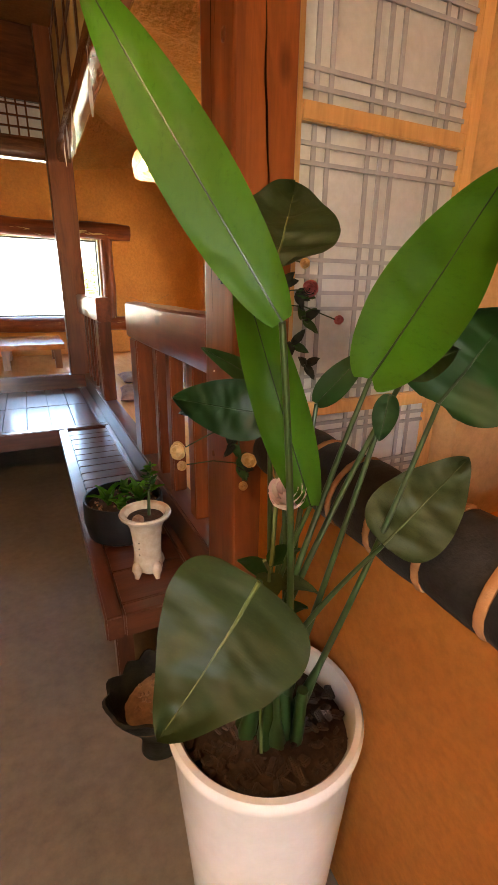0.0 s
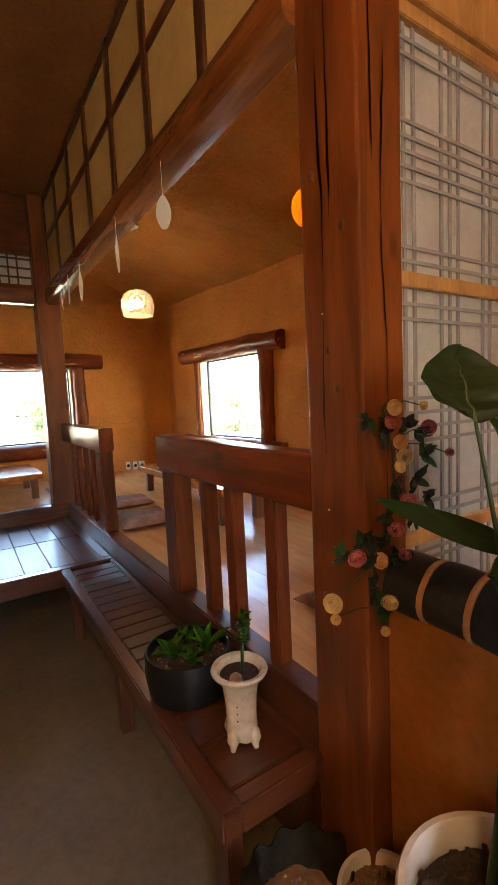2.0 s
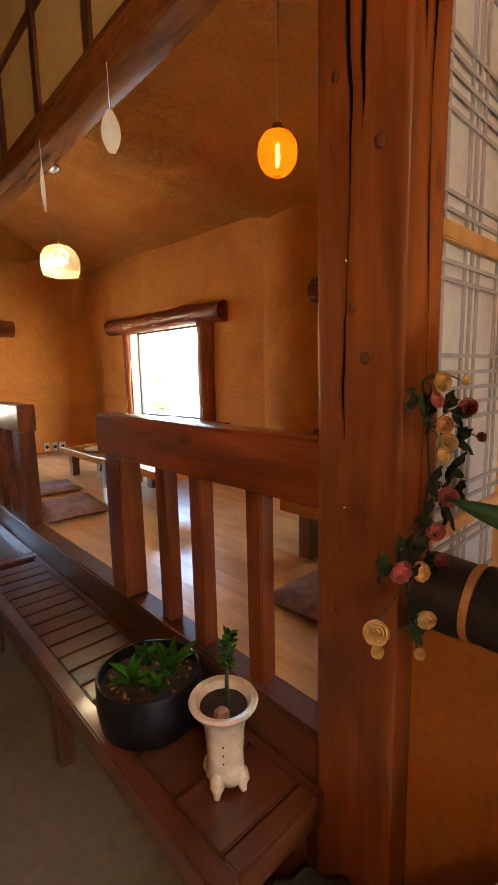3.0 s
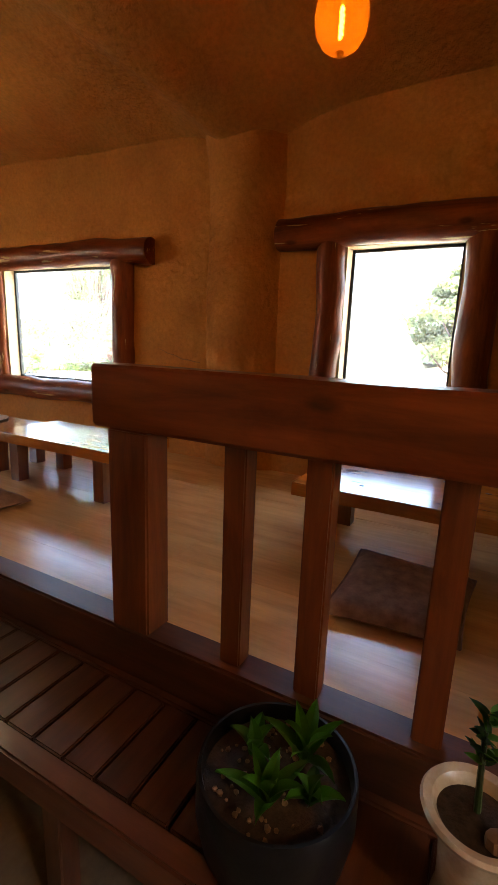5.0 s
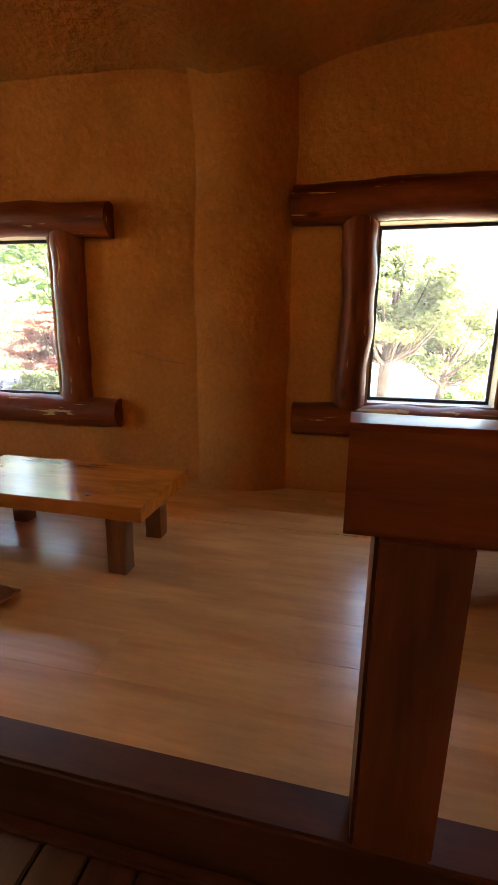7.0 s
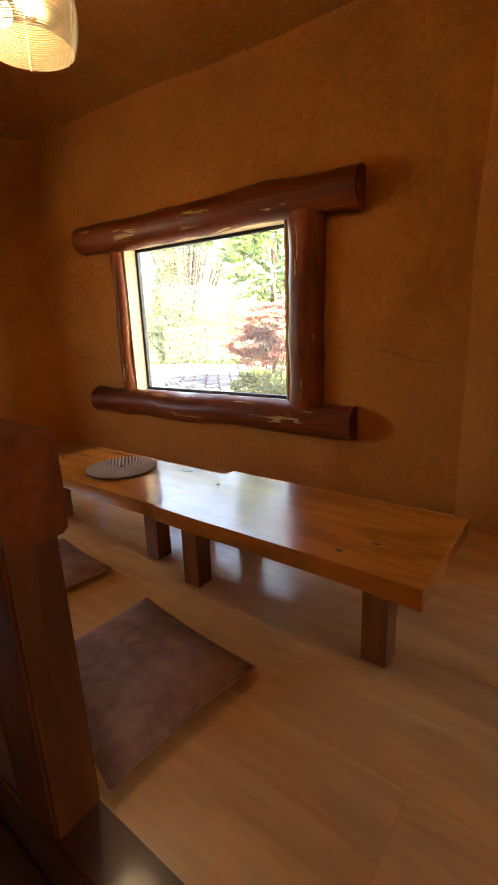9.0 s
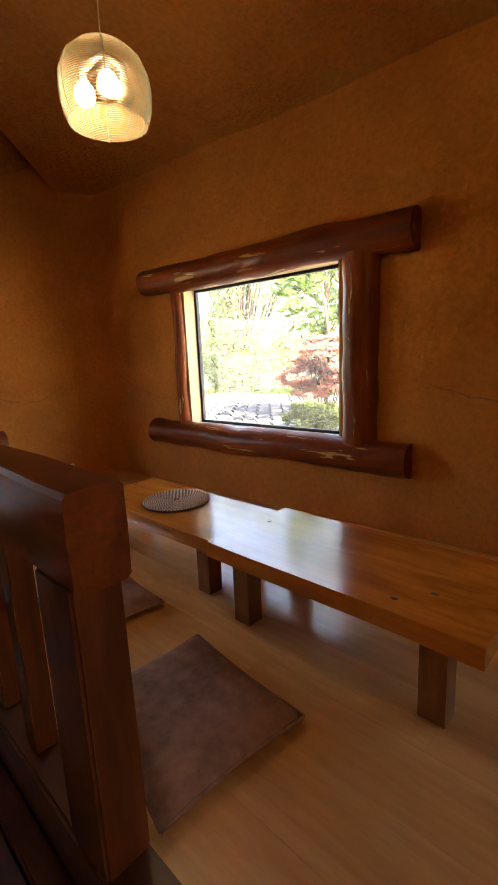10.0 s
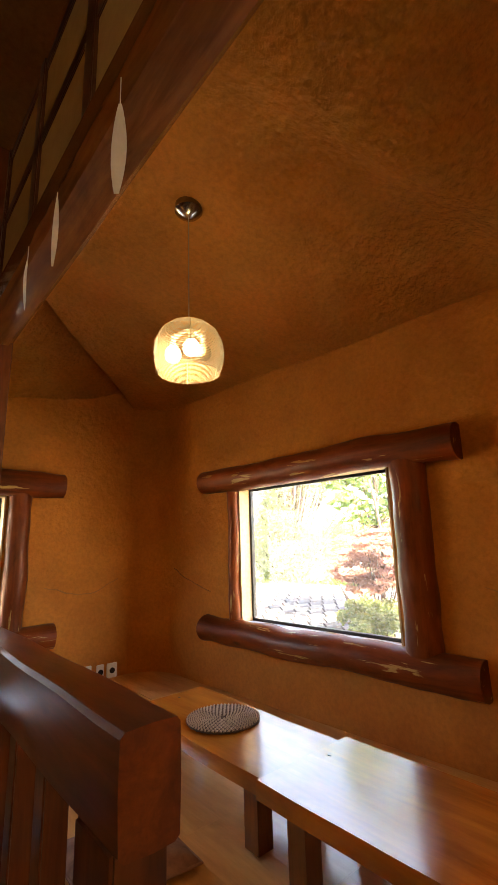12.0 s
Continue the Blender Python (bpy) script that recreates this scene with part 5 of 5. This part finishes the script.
part("stone", tube([(-0.03, -0.03, 0.222), (-0.028, -0.028, 0.236), (-0.026, -0.026, 0.243)], [0.019, 0.016, 0.006], 9, None, 0.3), GRAVEL, wp, "small brown stone")
part("stem", tube([(0.012, 0.0, 0.215), (0.016, 0.004, 0.29), (0.026, 0.006, 0.36)], [0.006, 0.005, 0.004], 8), STEM, wp)
random.seed(21)
for i in range(34):
    z = 0.30 + 0.10 * random.random()
    a = random.random() * 6.283
    b = Vector((0.017 + 0.012 * (z - 0.3) / 0.1, 0.004, z))
    t = b + Vector((math.cos(a), math.sin(a), random.uniform(0.1, 0.7))) * random.uniform(0.02, 0.034)
    part("leaf", leaf_mesh(b, t, 0.012, 0.002, 0.3, b + Vector((-0.2, -0.4, 0.5)), None, 5, 2), LEAF_G if i % 2 else LEAF_D, wp)

# ---- outdoors ----
GRASS = speckled("sunlit_sandy_ground", (0.42, 0.39, 0.29), (0.30, 0.28, 0.19), 8, 0.9, 0.3)
PAVING = speckled("pale_gravel_yard", (0.46, 0.44, 0.40), (0.36, 0.34, 0.30), 10, 0.9, 0.2)
WATER = speckled("still_lake_water", (0.10, 0.14, 0.16), (0.07, 0.10, 0.12), 3, 0.08, 0.05)
ROOF_GREY = speckled("grey_clay_roof_tile", (0.095, 0.095, 0.10), (0.05, 0.05, 0.053), 14, 0.7, 0.3)
BARK = speckled("grey_brown_bark", (0.14, 0.10, 0.075), (0.06, 0.042, 0.03), 16, 0.9, 0.6)
F_PINE = leafy("pine_needles", (0.24, 0.28, 0.11), (0.16, 0.20, 0.075), 0.6, 0.6, 3)
F_WILLOW = leafy("willow_leaves", (0.24, 0.29, 0.14), (0.16, 0.20, 0.095), 0.6, 0.65, 3)
F_BROAD = leafy("sunlit_broad_leaves", (0.15, 0.25, 0.05), (0.08, 0.15, 0.03), 0.5, 0.62, 3)
F_MAPLE = leafy("red_maple_leaves", (0.42, 0.20, 0.15), (0.30, 0.145, 0.11), 0.5, 0.6, 3)
F_SHRUB = leafy("yellow_green_shrub_leaves", (0.19, 0.26, 0.05), (0.09, 0.14, 0.025), 0.5, 0.4, 3)
ground = part("ground", sheet(lambda x, y: (x, y, -0.25 - (0.02 * max(0.0, x - 8) if x < 60 else 1.04)), [-900, -60, -8, 2.45, 5, 8, 12, 20, 40, 60, 120, 900], [-900, -100, -30, -10, 0, 10, 30, 100, 900]), GRASS)
tagged(ground, "pale sunlit sandy ground around the building", "ground", kind="structure")
yard = part("pavement", sheet(lambda x, y: (x, y, -0.05 - 0.02 * max(0.0, x - 8)), [5.0, 8, 14, 20, 30, 45], [-22, -10, 0, 4]), PAVING)
tagged(yard, "pale gravel yard beyond the small window", "pavement", kind="structure")
lake = part("water", sheet(lambda x, y: (x, y, 0.10), [9, 20, 60, 140], [9, 30, 60, 140, 260]), WATER)
tagged(lake, "bright still lake beyond the garden", "water", kind="structure")

low_roof = thing("low_roof", 6.0, 8.3, -0.25, "low grey clay-tiled roof outside the window", "roof")
part("roof_base", solid(-2.2, 2.7, -3.0, 3.6, 0.0, 0.70, 0.02), ROOF_GREY, low_roof)
tile = tube(line((0, 0, 0), (0.30, 0, -0.012), 3), 0.055, 10, None, 0.03, True, 0.55)
tile_me = mesh_from(tile, "roof_tile", ROOF_GREY)
for i in range(13):
    for j in range(22):
        o = new("roof_tile", tile_me)
        o.parent = low_roof
        o.matrix_local = pose(-2.05 + i * 0.33 + 0.01 * math.sin(j * 7), -2.9 + j * 0.29, 0.735 + 0.004 * math.sin(i * 5 + j))


def tree(name, x, y, z, h, spread, trunk_r, mat, label, clumps, leaves, size, seed, crown_from=0.35, flat=0.8, droop=0.0, lean=0.0):
    """Tapered trunk, limbs, and a crown of leaf clumps with gaps."""
    random.seed(seed)
    t = thing(name, x, y, z, label, "tree")
    trunk = [Vector((lean * u * u * h + 0.08 * math.sin(u * 5 + seed), 0.06 * math.sin(u * 6), h * crown_from * 1.9 * u)) for u in steps(0, 1, 8)]
    part("trunk", tube(trunk, [trunk_r * (1 - 0.6 * u) for u in steps(0, 1, 8)], 9, None, 0.25), BARK, t)
    bm, limbs = bmesh.new(), bmesh.new()
    for c in range(clumps):
        a, q = random.random() * 6.283, math.sqrt(random.random())
        zz = random.uniform(crown_from, 1.0)
        k = math.sin(math.pi * (0.12 + 0.8 * (zz - crown_from) / (1 - crown_from))) ** 0.6
        cc = Vector((lean * h * 0.6 + spread * q * k * math.cos(a), spread * q * k * math.sin(a), h * zz))
        root = trunk[min(8, 3 + int(5 * (zz - crown_from)))]
        tube([root, root.lerp(cc, 0.5) + Vector((0, 0, -0.06 * h * (1 - droop))), cc], [trunk_r * 0.35, trunk_r * 0.2, trunk_r * 0.06], 5, limbs)
        cr = spread * random.uniform(0.2, 0.36)
        for i in range(leaves):
            v = Vector((random.gauss(0, 1), random.gauss(0, 1), random.gauss(0, flat)))
            v = v.normalized() * cr * random.random() ** 0.4
            v.z = v.z * flat - droop * abs(random.gauss(0, 1)) * h * 0.25
            p = cc + v
            d1 = Vector((random.gauss(0, 1), random.gauss(0, 1), random.gauss(0, 0.7) - droop * 3)).normalized()
            d2 = d1.orthogonal().normalized()
            s = size * random.uniform(0.6, 1.4)
            w = s * (0.18 if droop else 0.45)
            bm.faces.new([bm.verts.new(p + o) for o in (d1 * s, d2 * w, -d1 * s, -d2 * w)])
    part("limb", limbs, BARK, t, "spreading bare limbs")
    cr = part("crown", bm, mat, t, smooth=False)
    cr["kind"] = "stuff"
    return t


tree("pine_tree", 8.8, 0.66, -0.25, 3.15, 1.25, 0.13, F_PINE, "broad garden pine with a forked trunk", 60, 420, 0.055, 2, 0.48, 0.55)
tree("pine_tree", 10.6, -0.75, -0.3, 2.6, 1.15, 0.12, F_PINE, "rounded green pine beyond the yard", 40, 300, 0.06, 3, 0.3, 0.8)
tree("broadleaf_tree", 5.2, 5.45, -0.3, 3.7, 0.95, 0.028, F_BROAD, "young broadleaf tree with large sunlit leaves", 34, 60, 0.085, 4, 0.56, 0.7)
tree("maple_tree", 4.05, 4.68, -0.3, 1.95, 0.62, 0.035, F_MAPLE, "small red-leaved maple outside the window", 52, 230, 0.028, 5, 0.68, 0.35)
tree("shrub", 3.5, 4.42, -0.2, 1.2, 0.38, 0.025, F_SHRUB, "low yellow-green shrub beside the tiled roof", 34, 190, 0.024, 6, 0.4, 0.8)
tree("willow_tree", 9.3, 11.2, -0.5, 5.4, 1.7, 0.14, F_WILLOW, "pale hanging willow behind the tiled roof", 95, 420, 0.085, 8, 0.22, 0.8, 0.35)
tree("broadleaf_tree", 6.1, 10.6, -0.4, 1.9, 0.7, 0.05, F_SHRUB, "bushy green sapling behind the tiled roof", 20, 130, 0.05, 14, 0.35, 0.9)
tree("broadleaf_tree", 1.0, 9.2, -0.3, 2.1, 0.75, 0.06, F_SHRUB, "bushy green tree outside the north window", 26, 150, 0.05, 9, 0.3, 0.8)
tree("shrub", 6.7, -0.35, -0.2, 0.85, 0.36, 0.03, F_SHRUB, "small yellow-green bush in the yard", 16, 120, 0.03, 10, 0.3, 0.8)

hedge = bmesh.new()
random.seed(31)
for i in range(5200):
    u = random.random()
    p = Vector((6.6 + 3.4 * u + random.gauss(0, 0.3), 12.6 - 4.4 * u + random.gauss(0, 0.3), 0.35 + abs(random.gauss(0, 0.16))))
    d1 = Vector((random.gauss(0, 0.5), random.gauss(0, 0.5), 1)).normalized()
    d2 = d1.orthogonal().normalized()
    hedge.faces.new([hedge.verts.new(p + o) for o in (d1 * 0.11, d2 * 0.03, -d1 * 0.11, -d2 * 0.03)])
tagged(part("hedge", hedge, F_SHRUB, None, "", False), "wild yellow-green growth along the tiled roof", "plants", kind="stuff")
far = bmesh.new()
for i in range(15000):
    a = random.uniform(-0.6, 1.5)
    d = random.uniform(90, 120)
    hgt = 5.5 + 3 * noise.noise(Vector((a * 9, 0, 0))) + 1.5 * noise.noise(Vector((a * 40, 0, 4)))
    p = Vector((d * math.cos(a), d * math.sin(a), -1 + hgt * math.sqrt(random.random())))
    d1, s = Vector((random.gauss(0, 1), random.gauss(0, 1), random.gauss(0, 1))).normalized(), random.uniform(0.5, 1.1)
    d2 = d1.orthogonal().normalized()
    far.faces.new([far.verts.new(p + o) for o in (d1 * s, d2 * s * 0.6, -d1 * s, -d2 * s * 0.6)])
tagged(part("far_woods", far, F_WILLOW, None, "", False), "hazy wooded shore beyond the lake", "woods", kind="stuff")

tent = thing("dome_tent", 8.1, 2.43, -0.1, "large smooth white dome in the yard", "tent")
part("shell", lathe([(0.95, 0.0), (1.0, 0.6), (0.95, 1.1), (0.78, 1.55), (0.5, 1.85), (0.2, 1.98), (0.001, 2.0)], 40), GLAZE, tent)

# ---- pieces: boards of the decks ----
def boards(parent, x0, x1, y0, y1, width, length, seed):
    random.seed(seed)
    cache = {}
    x = x0
    row = 0
    while x < x1 - 0.01:
        w = min(width, x1 - x)
        y = y0 - (row * 0.43 % 1) * length
        while y < y1:
            a, b = max(y, y0), min(y + length, y1)
            if b - a > 0.02:
                key = (round(w, 3), round(b - a, 3))
                if key not in cache:
                    cache[key] = mesh_from(solid(0.0001, w - 0.0001, 0.0001, b - a - 0.0001, 0, 0.015, 0.0006), "board", OAK)
                o = new("board", cache[key])
                o.parent = parent
                o.matrix_local = Matrix.Translation((x, a, Z_DECK - 0.0155))
            y += length
        x += width
        row += 1


boards(deck, 0.0995, 1.332, -0.004, 5.44, 0.193, 1.22, 1)
boards(deck, 1.337, 2.0, -0.004, 5.44, 0.193, 1.22, 3)
boards(deck_2, -2.6, 0.087, 3.74, 5.435, 0.193, 1.22, 2)
